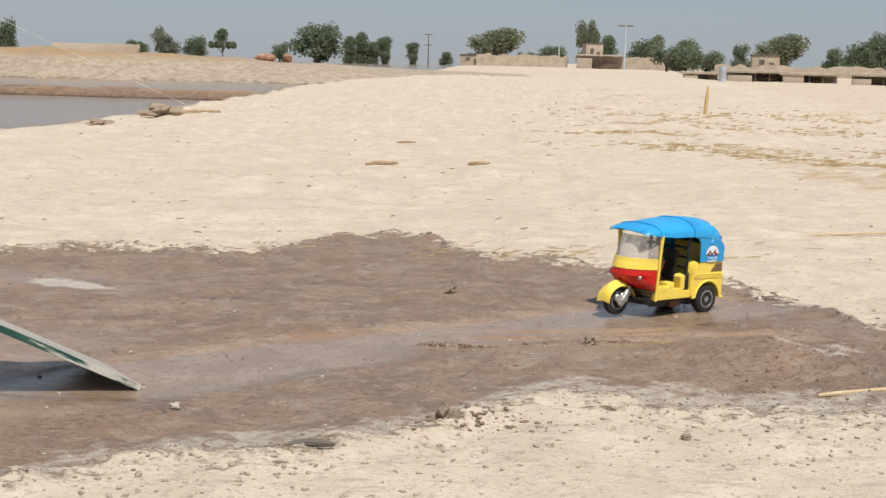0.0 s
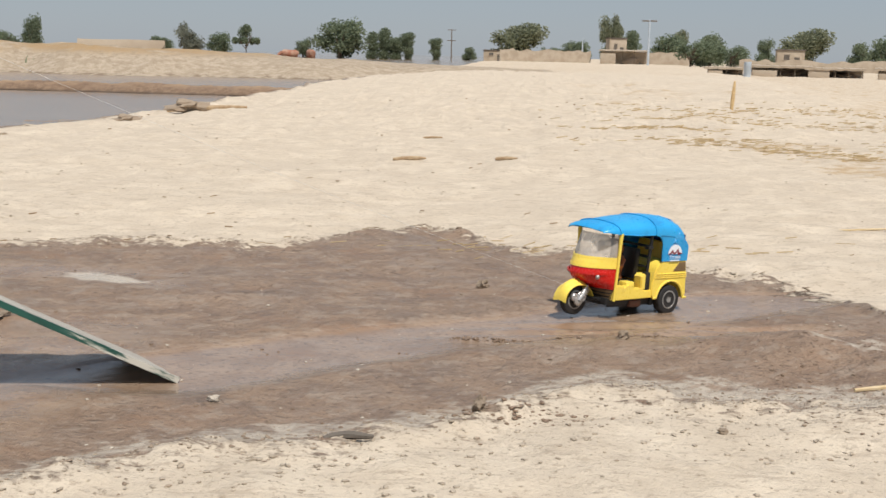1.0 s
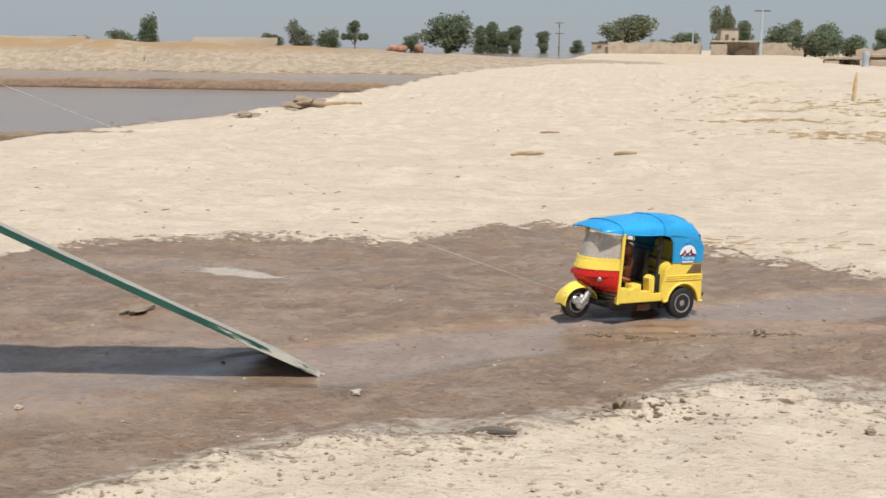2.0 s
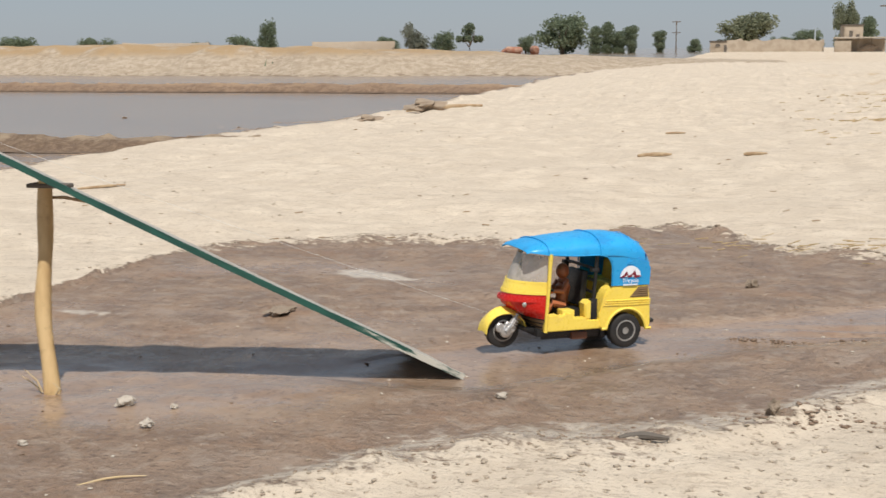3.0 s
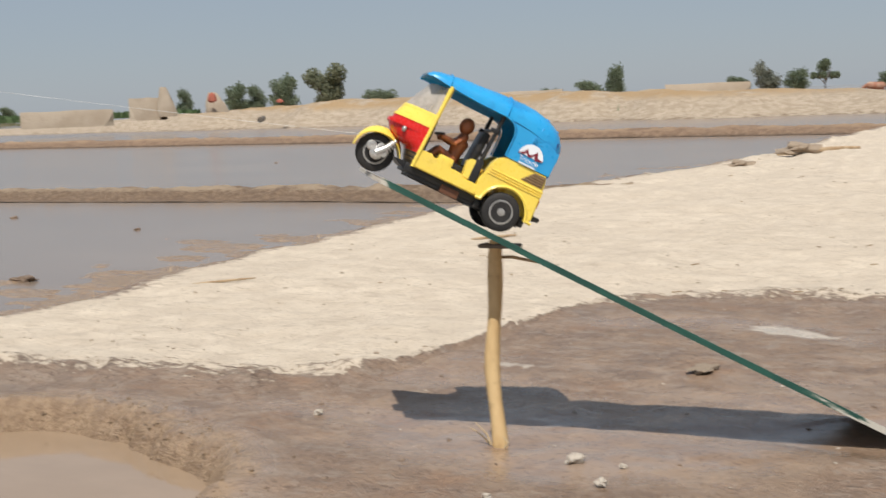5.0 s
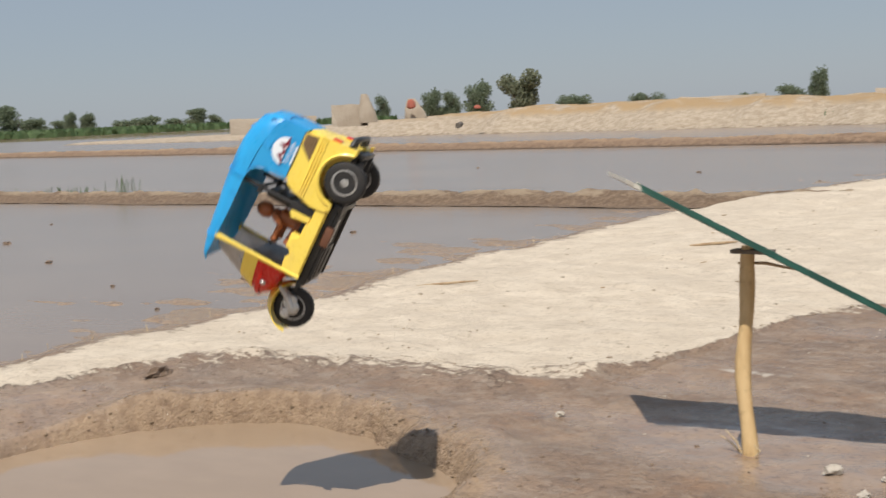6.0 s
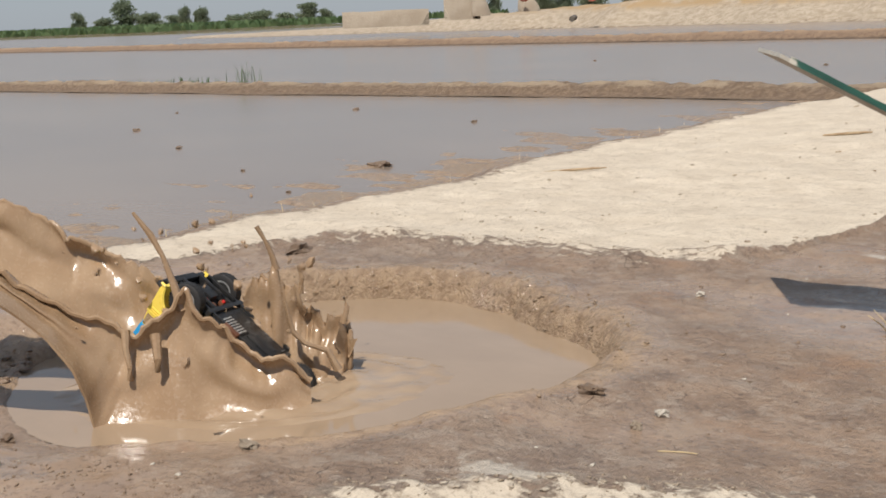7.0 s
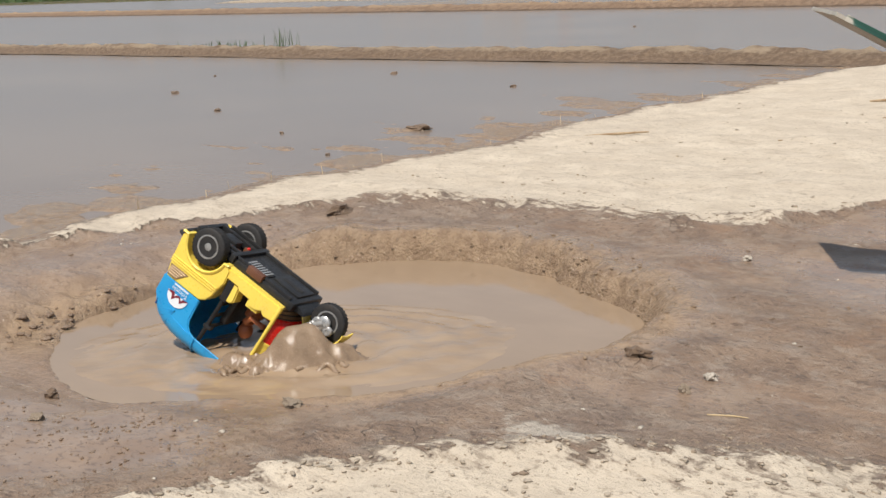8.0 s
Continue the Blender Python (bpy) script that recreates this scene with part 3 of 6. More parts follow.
def bund(name, x0, x1, yc, slope, wide, crest, label, seed):
    """A low lumpy earth bank between two flooded fields."""
    xs, vs = np.arange(x0, x1, 0.05), np.linspace(-1, 1, 21)
    gx, gv = np.meshgrid(xs, vs)
    gy = yc + slope * (gx + 5) + gv * wide * (0.5 + 0.08 * vnoise(gx, gv * 0, 0.8, seed))
    prof = np.clip(1 - np.abs(gv) ** 1.7, 0, 1)
    z = -0.16 + prof * (crest + 0.16) + prof ** 0.5 * (0.018 * fractal(gx, gy, 2.2, 4, seed) + 0.02 * np.abs(fractal(gx, gy, 5.0, 3, seed + 5)) + 0.018 * fractal(gx, gy, 14.0, 2, seed + 8))
    # a low wet bench along the near foot
    z = np.where(gv < -0.42, np.maximum(z, WATER + 0.006 + 0.004 * fractal(gx, gy, 3.0, 3, seed + 11)), z)
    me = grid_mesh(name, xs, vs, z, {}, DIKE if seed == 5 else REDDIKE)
    co = np.stack([gx, gy, z], -1).reshape(-1, 3)
    me.vertices.foreach_set("co", co.ravel())
    me.update()
    tagged(new(name, me), label, "earth bank", kind="structure")


def build_bank():
    """The high eroded bank beyond the flooded fields."""
    xs, vs = np.arange(-62, 2, 0.16), np.linspace(0, 1, 46)
    gx, gv = np.meshgrid(xs, vs)
    foot = 38.5 + 1.2 * np.sin(gx * 0.13) + 0.6 * vnoise(gx, gx * 0, 0.5, 4) + 0.05 * np.maximum(-30 - gx, 0) ** 1.2
    gy = foot + gv * 9.0
    crest = np.interp(gx, (-62, -50, -42, -36, -30, -24, -12, -6, -2, 2), (0.06, 0.22, 0.55, 0.75, 1.0, 0.98, 0.82, 0.55, 0.42, 0.35))
    prof = fade(gv, 0.02, 0.40)
    gully = np.abs(vnoise(gx, gv * 2.0, 0.9, 7)) * 0.5 + np.abs(vnoise(gx, gv * 3.0, 2.3, 9)) * 0.25
    z = -0.12 + prof * (crest + 0.12) * (1 - 0.30 * gully * (1 - fade(gv, 0.35, 0.5)))
    z = z + 0.10 * crest * prof * fractal(gx, gy, 0.6, 4, 13) - 0.25 * fade(gv, 0.75, 1.0) * crest
    me = grid_mesh("bank", xs, vs, z, {}, BANK)
    me.vertices.foreach_set("co", np.stack([gx, gy, z], -1).reshape(-1, 3).ravel())
    me.update()
    tagged(new("bank", me), "eroded sandy river bank with dry grass", "bank", kind="structure")


build_ground()
build_waters()
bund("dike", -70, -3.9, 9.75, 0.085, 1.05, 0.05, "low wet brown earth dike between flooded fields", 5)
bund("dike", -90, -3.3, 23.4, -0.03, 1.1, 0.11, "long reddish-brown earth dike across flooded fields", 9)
build_bank()


# ---- trees ----
def crown_mesh(kind, seed, material):
    rnd = random.Random(seed)
    lobes = []
    if kind == "poplar":
        lobes = [((rnd.uniform(-0.12, 0.12), rnd.uniform(-0.12, 0.12), z + rnd.uniform(-0.05, 0.05)), rnd.uniform(0.26, 0.40) - 0.10 * abs(z - 0.55) * 2, 0.15) for z in (0.12, 0.26, 0.4, 0.54, 0.68, 0.8, 0.9)]
    elif kind == "palm":
        lobes = [((rnd.uniform(-0.2, 0.2), rnd.uniform(-0.2, 0.2), 0.74), 0.26, 0.22), ((0.0, 0, 0.86), 0.2, 0.14)]
        lobes += [((0.42 * math.cos(a), 0.42 * math.sin(a), 0.5), 0.13, 0.1) for a in (0.3, 1.6, 2.7, 3.9, 5.2)]
    elif kind == "bush":
        lobes = [((rnd.uniform(-0.38, 0.38), rnd.uniform(-0.3, 0.3), rnd.uniform(0.3, 0.6)), rnd.uniform(0.2, 0.32), 0.34) for _ in range(7)]
    elif kind == "spread":
        lobes = [((x, rnd.uniform(-0.2, 0.2), z), r, 0.2) for x, z, r in ((-0.32, 0.72, 0.2), (-0.1, 0.6, 0.24), (0.15, 0.62, 0.24), (0.34, 0.8, 0.2), (0.05, 0.32, 0.27), (-0.08, 0.2, 0.22), (0.22, 0.42, 0.2))]
    elif kind == "acacia":
        lobes = [((rnd.uniform(-0.34, 0.34), rnd.uniform(-0.3, 0.3), rnd.uniform(0.5, 0.84)), rnd.uniform(0.16, 0.27), 0.2) for _ in range(10)]
        lobes += [((rnd.uniform(-0.25, 0.25), rnd.uniform(-0.2, 0.2), z), 0.26, 0.18) for z in (0.2, 0.3, 0.42)]
    else:
        lobes = [((rnd.uniform(-0.28, 0.28), rnd.uniform(-0.28, 0.28), rnd.uniform(0.16, 0.8)), rnd.uniform(0.18, 0.3), rnd.uniform(0.16, 0.26)) for _ in range(13)]
    verts, faces = [], []
    per = 5200 // len(lobes)
    for (cx, cy, cz), r, rz in lobes:
        for _ in range(per):
            d = Vector((rnd.gauss(0, 1), rnd.gauss(0, 1), rnd.gauss(0, 1))).normalized()
            k = rnd.uniform(0.2, 1.06)
            c = Vector((cx + d.x * r * k, cy + d.y * r * k, cz + d.z * rz * k))
            q = Euler((rnd.uniform(0, 6.3), rnd.uniform(0, 6.3), rnd.uniform(0, 6.3))).to_matrix()
            s = rnd.uniform(0.013, 0.03)
            b = len(verts)
            verts += [c + q @ Vector(p) * s for p in ((-1, -0.6, 0), (1, -0.6, 0.2), (1, 0.6, 0), (-1, 0.6, 0.25))]
            faces.append((b, b + 1, b + 2, b + 3))
    me = bpy.data.meshes.new("crown")
    me.from_pydata(verts, [], faces)
    me.materials.append(material)
    return me


def trunk_mesh(kind, seed):
    rnd = random.Random(seed)
    bm = bmesh.new()
    top = 0.75 if kind in ("poplar", "palm") else 0.55
    bm_tube(bm, [(0, 0, -0.06), (rnd.uniform(-0.03, 0.03), 0, top * 0.5), (rnd.uniform(-0.05, 0.05), 0, top)], [0.045, 0.034, 0.016], 7)
    for _ in range(5):
        a, z0 = rnd.uniform(0, 6.28), rnd.uniform(0.22, 0.5)
        bm_tube(bm, [(0, 0, z0), (0.14 * math.cos(a), 0.14 * math.sin(a), z0 + 0.12), (0.26 * math.cos(a), 0.26 * math.sin(a), z0 + 0.28)], [0.02, 0.014, 0.006], 5)
    return mesh_of("trunk", bm, BARK)


TREE_LABEL = {
    "round": "leafy round green tree on the far plain", "poplar": "slender tall green tree on the far plain", "palm": "date palm with a tufted crown on the far plain",
    "bush": "low dense green bush on the plain", "spread": "spreading green tree with parted crown on the bank", "acacia": "wide olive-green acacia tree near the village",
    "grey": "grey-green tree on the far plain, paled as by haze", "sparse": "thin open-crowned tree on the far plain",
}
TREE_LEAF = {"grey": LEAF_GREY, "acacia": LEAF_OLIVE, "spread": LEAF_OLIVE}
tree_meshes = {}


def tree(kind, x, y, z, w, h):
    rnd = random.Random(round(x * 31 + y * 17))
    key = (kind, rnd.randrange(2))
    if key not in tree_meshes:
        s = 7 * len(tree_meshes) + 3
        tree_meshes[key] = (trunk_mesh(kind, s), crown_mesh("round" if kind in ("grey", "sparse") else kind, s, TREE_LEAF.get(kind, LEAF)))
    tr, cr = tree_meshes[key]
    h, z = h + max(z - height(x, y), 0) * 0.9, height(x, y)
    w = w * 1.45 if kind == "poplar" else w
    ob = empty("tree" if kind != "bush" else "bush", pose(x, y, z - 0.04 * h, 0, 0, rnd.uniform(-25, 25)) @ Matrix.Diagonal((w * 1.06, w * 1.06, h * 1.06, 1)))
    tagged(ob, TREE_LABEL[kind], "tree" if kind != "bush" else "bush", "trees on the skyline")
    part("trunk", tr, None, ob)
    part("crown", cr, None, ob)


MIDDLE_TREES = [
    ("palm", -59.2, 283.9, 0.28, 5.7, 6.5),
    ("grey", -64.4, 251.9, 0.28, 6.0, 6.0),
    ("round", -58.6, 253.3, 0.31, 5.1, 4.2),
    ("sparse", -77.8, 279.4, 0.45, 5.1, 3.6),
    ("round", -48.0, 296.1, -0.22, 4.9, 4.1),
    ("round", -32.7, 247.9, -0.21, 10.2, 7.7),
    ("poplar", -28.8, 278.5, -0.27, 3.3, 5.6),
    ("poplar", -26.2, 278.8, -0.21, 3.3, 6.4),
    ("poplar", -21.4, 279.2, -0.09, 3.1, 5.9),
    ("poplar", -23.7, 279.0, -0.15, 3.8, 4.4),
    ("poplar", -16.7, 309.6, 0.68, 3.1, 4.5),
    ("round", -8.5, 319.9, 0.46, 3.8, 3.2),
    ("acacia", 1.8, 230.0, 0.84, 10.5, 6.3),
    ("bush", 9.0, 239.9, 1.13, 3.7, 2.0),
]
VILLAGE_TREES = [
    ("round", 16.2, 279.6, 1.45, 7.0, 3.3),
    ("acacia", 27.0, 308.9, 3.82, 6.3, 7.7),
    ("poplar", 32.3, 308.3, 2.56, 3.9, 5.1),
    ("round", 32.9, 247.9, 3.05, 6.8, 3.2),
    ("acacia", 42.7, 307.1, 5.84, 4.7, 3.1),
    ("round", 33.0, 197.3, 0.97, 5.6, 4.9),
    ("bush", 24.0, 158.2, 0.59, 5.8, 3.2),
    ("bush", 28.9, 157.4, 0.71, 4.3, 2.4),
    ("round", 53.5, 254.5, 1.98, 3.9, 4.6),
    ("acacia", 43.9, 184.9, 0.78, 7.7, 5.2),
    ("round", 65.7, 230.9, 1.66, 4.4, 4.0),
    ("round", 58.4, 191.4, 1.26, 5.4, 4.0),
    ("round", 61.2, 190.5, 1.16, 5.2, 5.5),
]
LEFT_TREES = [
    ("spread", -124.4, 181.5, 2.25, 8.6, 5.9),
    ("bush", -117.9, 185.7, 1.99, 7.2, 1.7),
    ("bush", -105.5, 193.0, 1.66, 5.1, 1.8),
    ("bush", -81.7, 182.5, 1.16, 2.7, 1.3),
    ("round", -76.2, 184.9, 0.92, 5.5, 2.7),
    ("round", -72.0, 186.6, 0.96, 3.1, 4.6),
    ("round", -131.2, 151.1, 1.93, 2.7, 3.1),
    ("round", -131.2, 164.0, 2.06, 4.4, 3.1),
    ("round", -128.6, 166.0, 1.94, 3.8, 3.5),
    ("round", -119.0, 160.8, 1.91, 5.7, 4.0),
    ("poplar", -177.3, 112.9, -0.83, 3.9, 5.0),
    ("round", -258.9, 151.9, 0.21, 3.7, 5.0),
    ("round", -273.1, 167.2, -0.35, 6.4, 3.4),
    ("round", -267.3, 176.3, -0.49, 8.5, 4.2),
]
CROPSIDE_TREES = [
    ("round", -255.4, 176.1, -0.42, 6.9, 3.9),
    ("round", -245.9, 172.2, 0.06, 4.0, 4.8),
    ("round", -243.6, 175.4, 0.18, 4.8, 4.3),
    ("bush", -255.2, 193.3, -0.44, 7.2, 3.2),
    ("round", -235.6, 185.9, -0.58, 8.9, 3.5),
    ("bush", -238.2, 198.6, -0.39, 6.2, 3.1),
    ("poplar", -227.8, 195.4, -0.37, 4.4, 4.9),
    ("round", -225.3, 198.3, 0.03, 4.4, 3.5),
]
for row in MIDDLE_TREES + VILLAGE_TREES + LEFT_TREES + CROPSIDE_TREES:
    tree(*row)


# ---- toy three-wheeler: x ahead, y to its left, z up, origin under the rear axle ----
def prism(pts, y0, y1, bev=0.0):
    """A plate with an outline in the x-z plane, from y0 to y1."""
    bm = bmesh.new()
    a = [bm.verts.new((x, y0, z)) for x, z in pts]
    b = [bm.verts.new((x, y1, z)) for x, z in pts]
    bm.faces.new(a)
    bm.faces.new(b[::-1])
    for i in range(len(pts)):
        j = (i + 1) % len(pts)
        bm.faces.new((a[i], b[i], b[j], a[j]))
    bmesh.ops.recalc_face_normals(bm, faces=bm.faces)
    if bev:
        bmesh.ops.bevel(bm, geom=[e for e in bm.edges if abs(e.verts[0].co.y - e.verts[1].co.y) < 1e-6], offset=bev, segments=2, affect="EDGES")
    return bm


def nose(z0, z1, table, rows=6, half=0.088, out=0.0, span=1.0, thick=0.003, power=2.4):
    """A piece of the bulged front between two heights; table gives how far ahead the middle reaches."""
    grid = []
    for k in range(rows + 1):
        z = z0 + (z1 - z0) * k / rows
        reach = float(np.interp(z, [a for a, _ in table], [b for _, b in table]))
        base = 0.231 - 0.02 * max(0, (z - 0.2)) / 0.05 * 0.3
        row = []
        for i in range(25):
            u = -span + 2 * span * i / 24
            row.append((base + out + (reach - base) * (1 - abs(u) ** power), half * u, z))
        grid.append(row)
    return sheet(grid, thick)


def wheel_meshes(width, r=0.046):
    h = width / 2
    tyre = bmesh.new()
    prof = [(0.62 * r, -h * 0.9), (0.86 * r, -h), (0.97 * r, -h * 0.8), (r, -h * 0.45), (r, h * 0.45), (0.97 * r, h * 0.8), (0.86 * r, h), (0.62 * r, h * 0.9)]
    bm_lathe(tyre, prof, 36)
    for k in range(30):
        a = 2 * math.pi * k / 30
        m = Matrix.Rotation(a, 4, "Y")
        for s in (-1, 1):
            bm_box(tyre, r * 0.985, r * 1.005, s * h * 0.12, s * h * 0.8, -0.0017, 0.0017, 0, m)
    rim = bmesh.new()
    for s in (-1, 1):
        bm_lathe(rim, [(0.63 * r, s * h * 0.80), (0.63 * r, s * h * 0.96), (0.55 * r, s * h * 0.98), (0.50 * r, s * h * 0.70), (0.22 * r, s * h * 0.62), (0.2 * r, s * h * 0.9), (0.08 * r, s * h * 0.92)], 28)
        for k in range(7):
            m = Matrix.Rotation(2 * math.pi * k / 7, 4, "Y")
            y0, y1 = sorted((s * h * 0.58, s * h * 0.84))
            bm_box(rim, 0.2 * r, 0.54 * r, y0, y1, -0.0035, 0.0035, 0.0008, m)
    return mesh_of("wheel", tyre, TYRE), mesh_of("rim", rim, RIM)


def doll():
    bm = bmesh.new()

    def ball(c, r, sc=(1, 1, 1)):
        bmesh.ops.create_uvsphere(bm, u_segments=14, v_segments=9, radius=r, matrix=Matrix.Translation(c) @ Matrix.Diagonal((*sc, 1)))

    bm_tube(bm, [(0.148, 0, 0.105), (0.146, 0, 0.128), (0.143, 0, 0.158), (0.143, 0, 0.176)], [0.019, 0.017, 0.021, 0.012], 12)
    ball((0.146, 0, 0.198), 0.0185, (1, 0.92, 1.15))
    ball((0.143, 0, 0.172), 0.016, (0.8, 1.5, 0.7))
    for s in (-1, 1):
        bm_tube(bm, [(0.145, s * 0.024, 0.168), (0.158, s * 0.030, 0.148), (0.190, s * 0.026, 0.150)], [0.009, 0.008, 0.006], 8)
        bm_tube(bm, [(0.148, s * 0.013, 0.108), (0.188, s * 0.022, 0.118), (0.205, s * 0.022, 0.088)], [0.013, 0.011, 0.008], 8)
        ball((0.192, s * 0.026, 0.150), 0.008)
    return bm


def logo(toy, side):
    """Half disc with a wave over it, a word and a line too small to read."""
    rot = Matrix(((-side, 0, 0, -0.006), (0, 0, side, side * 0.0975), (0, 1, 0, 0.191), (0, 0, 0, 1)))
    bm = bmesh.new()
    ring = [bm.verts.new((0.031 * math.cos(a), 0.030 * math.sin(a), 0)) for a in np.linspace(0.0, math.pi, 22)]
    bm.faces.new(ring)
    sticker = part("sticker", bm, WHITE, toy, "white half-disc sticker with wave", rot, False)
    bm = bmesh.new()
    up = [(-0.034, -0.002), (-0.020, 0.006), (-0.012, 0.016), (-0.006, 0.004), (0.004, 0.008), (0.012, 0.019), (0.017, 0.005), (0.034, 0.002)]
    lo = [(0.020, -0.002), (0.012, -0.003), (0.008, 0.007), (0.002, 0.000), (-0.006, -0.002), (-0.012, 0.006), (-0.018, 0.000)]
    bm.faces.new([bm.verts.new((x, y, 0.0006)) for x, y in up + lo])
    bmesh.ops.triangulate(bm, faces=bm.faces)
    part("wave", bm, MAROON, sticker, "dark red wave mark", None, False)
    cu = bpy.data.curves.new("word", "FONT")
    cu.body, cu.size, cu.align_x = "Tricycle", 0.0155, "CENTER"
    cu.extrude = 0.0002
    ob = new("word", cu)
    me = bpy.data.meshes.new_from_object(ob)
    bpy.data.objects.remove(ob)
    me.materials.append(WHITE)
    part("word", me, None, sticker, "white lettering", Matrix.Translation((0, -0.0145, 0.0004)))
    part("bar", box(-0.022, 0.022, -0.0225, -0.0185, 0, 0.0005), WHITE, sticker, "unreadable white line of print")


FRONT = [(0.05, 0.245), (0.075, 0.256), (0.097, 0.264), (0.10, 0.296), (0.118, 0.315), (0.132, 0.322), (0.146, 0.317), (0.165, 0.312), (0.18, 0.305), (0.21, 0.292), (0.255, 0.268)]
ROOF = [(0.291, 0.268, 0.259, 0.078), (0.280, 0.277, 0.261, 0.086), (0.262, 0.283, 0.259, 0.091), (0.235, 0.288, 0.255, 0.095), (0.20, 0.293, 0.252, 0.097), (0.16, 0.297, 0.251, 0.098), (0.12, 0.301, 0.251, 0.098), (0.085, 0.303, 0.251, 0.098),
        (0.05, 0.305, 0.250, 0.098), (0.015, 0.303, 0.246, 0.097), (-0.018, 0.297, 0.240, 0.096), (-0.041, 0.287, 0.233, 0.093), (-0.058, 0.273, 0.225, 0.088), (-0.070, 0.254, 0.214, 0.083), (-0.069, 0.225, 0.205, 0.079)]


def section(x, zc, ze, hw, n=18, grow=0.0):
    pts = []
    for i in range(n + 1):
        a = math.pi * i / n
        c, s = math.cos(a), math.sin(a)
        y = (hw + grow) * math.copysign(abs(c) ** 0.8, c)
        z = ze + (zc - ze + grow) * abs(s) ** 0.75
        z += 0.0018 * noise.noise(Vector((x * 22, y * 22, 3.0)))
        pts.append((x, y, z))
    return pts


def build_toy():
    toy = tagged(empty("toy_rickshaw"), "yellow plastic toy auto rickshaw with blue canopy and red front", "toy vehicle")
    # canopy
    canopy = part("canopy", sheet([section(*r) for r in ROOF], 0.003), BLUE, toy, "blue moulded plastic canopy", angle=60)
    for x, zc, ze, hw in (ROOF[7], ROOF[3]):
        part("canopy_seam", tube(section(x, zc, ze, hw, 18, 0.0016), 0.0018, 6), BLUE, canopy)
    for tip in ((-0.019, 0.298), (-0.050, 0.282), (-0.068, 0.258), (-0.071, 0.226)):
        for s in (-1, 1):
            p = [(0.004, s * 0.097, 0.226), (0.004 * 0.5 + tip[0] * 0.5, s * 0.0935, 0.226 * 0.45 + tip[1] * 0.55), (tip[0], s * 0.058, tip[1] - 0.006), (tip[0] - 0.001, 0, tip[1] + 0.001)]
            part("canopy_rib", tube(p, 0.0014, 5), BLUE, canopy)
    for s in (-1, 1):
        out = [(-0.066, 0.168), (0.046, 0.168), (0.046, 0.220), (0.050, 0.235), (0.061, 0.247), (0.075, 0.253), (0.02, 0.252), (-0.01, 0.242), (-0.040, 0.236), (-0.058, 0.228), (-0.068, 0.214)]
        y0, y1 = sorted((s * 0.0915, s * 0.0955))
        part("canopy_side", prism(out, y0, y1, 0.0008), BLUE, canopy)
        part("canopy_hem", tube([(0.049, s * 0.0955, 0.169), (0.049, s * 0.096, 0.220), (0.054, s * 0.096, 0.235), (0.065, s * 0.096, 0.247), (0.085, s * 0.097, 0.252), (0.16, s * 0.098, 0.252), (0.23, s * 0.096, 0.256)], 0.002, 6), BLUE, canopy)
        logo(toy, s)
    part("canopy_back", box(-0.069, -0.063, -0.086, 0.086, 0.166, 0.228, 0.0015), BLUE, canopy)
    # rear body with wheel arches
    rear = part("rear_body", box(-0.070, 0.02, -0.058, 0.058, 0.058, 0.166, 0.003), YELLOW, toy)
    arch = [(0.060 * math.cos(a), 0.046 + 0.060 * math.sin(a)) for a in np.linspace(math.radians(176), math.radians(8), 16)]
    out = [(-0.068, 0.050)] + arch + [(0.068, 0.052), (0.080, 0.060), (0.082, 0.095), (0.074, 0.118), (0.068, 0.142), (0.058, 0.158), (0.042, 0.168), (-0.062, 0.169), (-0.067, 0.150), (-0.071, 0.118), (-0.074, 0.060)]
    for s in (-1, 1):
        y0, y1 = sorted((s * 0.050, s * 0.0935))
        part("fender", prism(out, y0, y1, 0.0025), YELLOW, rear)
        part("arch_lip", tube([(-0.076, s * 0.092, 0.050)] + [(x, s * 0.0935, z) for x, z in arch] + [(0.072, s * 0.092, 0.053)], 0.0042, 6), YELLOW, rear)
        for z in (0.1165, 0.1225, 0.1285):
            part("moulding", tube([(0.070 - (z - 0.1165) * 0.6, s * 0.0935, z), (0.0, s * 0.0945, z), (-0.071, s * 0.0935, z)], 0.0021, 5), YELLOW, rear)
        y0, y1 = sorted((s * 0.0925, s * 0.0950))
        vent = part("side_vent", prism([(-0.064, 0.136), (-0.062, 0.164), (-0.034, 0.164), (-0.008, 0.136)], y0, y1, 0.0005), BRONZE, rear, "bronze slatted vent")
        for k in range(4):
            part("vent_slat", tube([(-0.062, s * 0.0955, 0.140 + 0.006 * k), (-0.015 - 0.006 * k, s * 0.0955, 0.140 + 0.006 * k)], 0.0012, 5), BRONZE, vent)
    for s in (-1, 1):
        part("tail_lamp", box(-0.077, -0.068, s * 0.07 - 0.008, s * 0.07 + 0.008, 0.09, 0.11, 0.002), RED, rear, "red tail lamp")
    # sill, floor and steps
    sill = part("floor", box(0.055, 0.236, -0.086, 0.086, 0.054, 0.076, 0.004), YELLOW, toy)
    for s in (-1, 1):
        y0, y1 = sorted((s * 0.070, s * 0.0905))
        part("sill", prism([(0.070, 0.055), (0.236, 0.053), (0.232, 0.096), (0.205, 0.099), (0.195, 0.092), (0.178, 0.101), (0.160, 0.101), (0.154, 0.088), (0.122, 0.087), (0.115, 0.080), (0.078, 0.080)], y0, y1, 0.0025), YELLOW, sill)
        y0, y1 = sorted((s * 0.052, s * 0.086))
        part("step", box(0.150, 0.186, y0, y1, 0.076, 0.108, 0.004), YELLOW, sill)
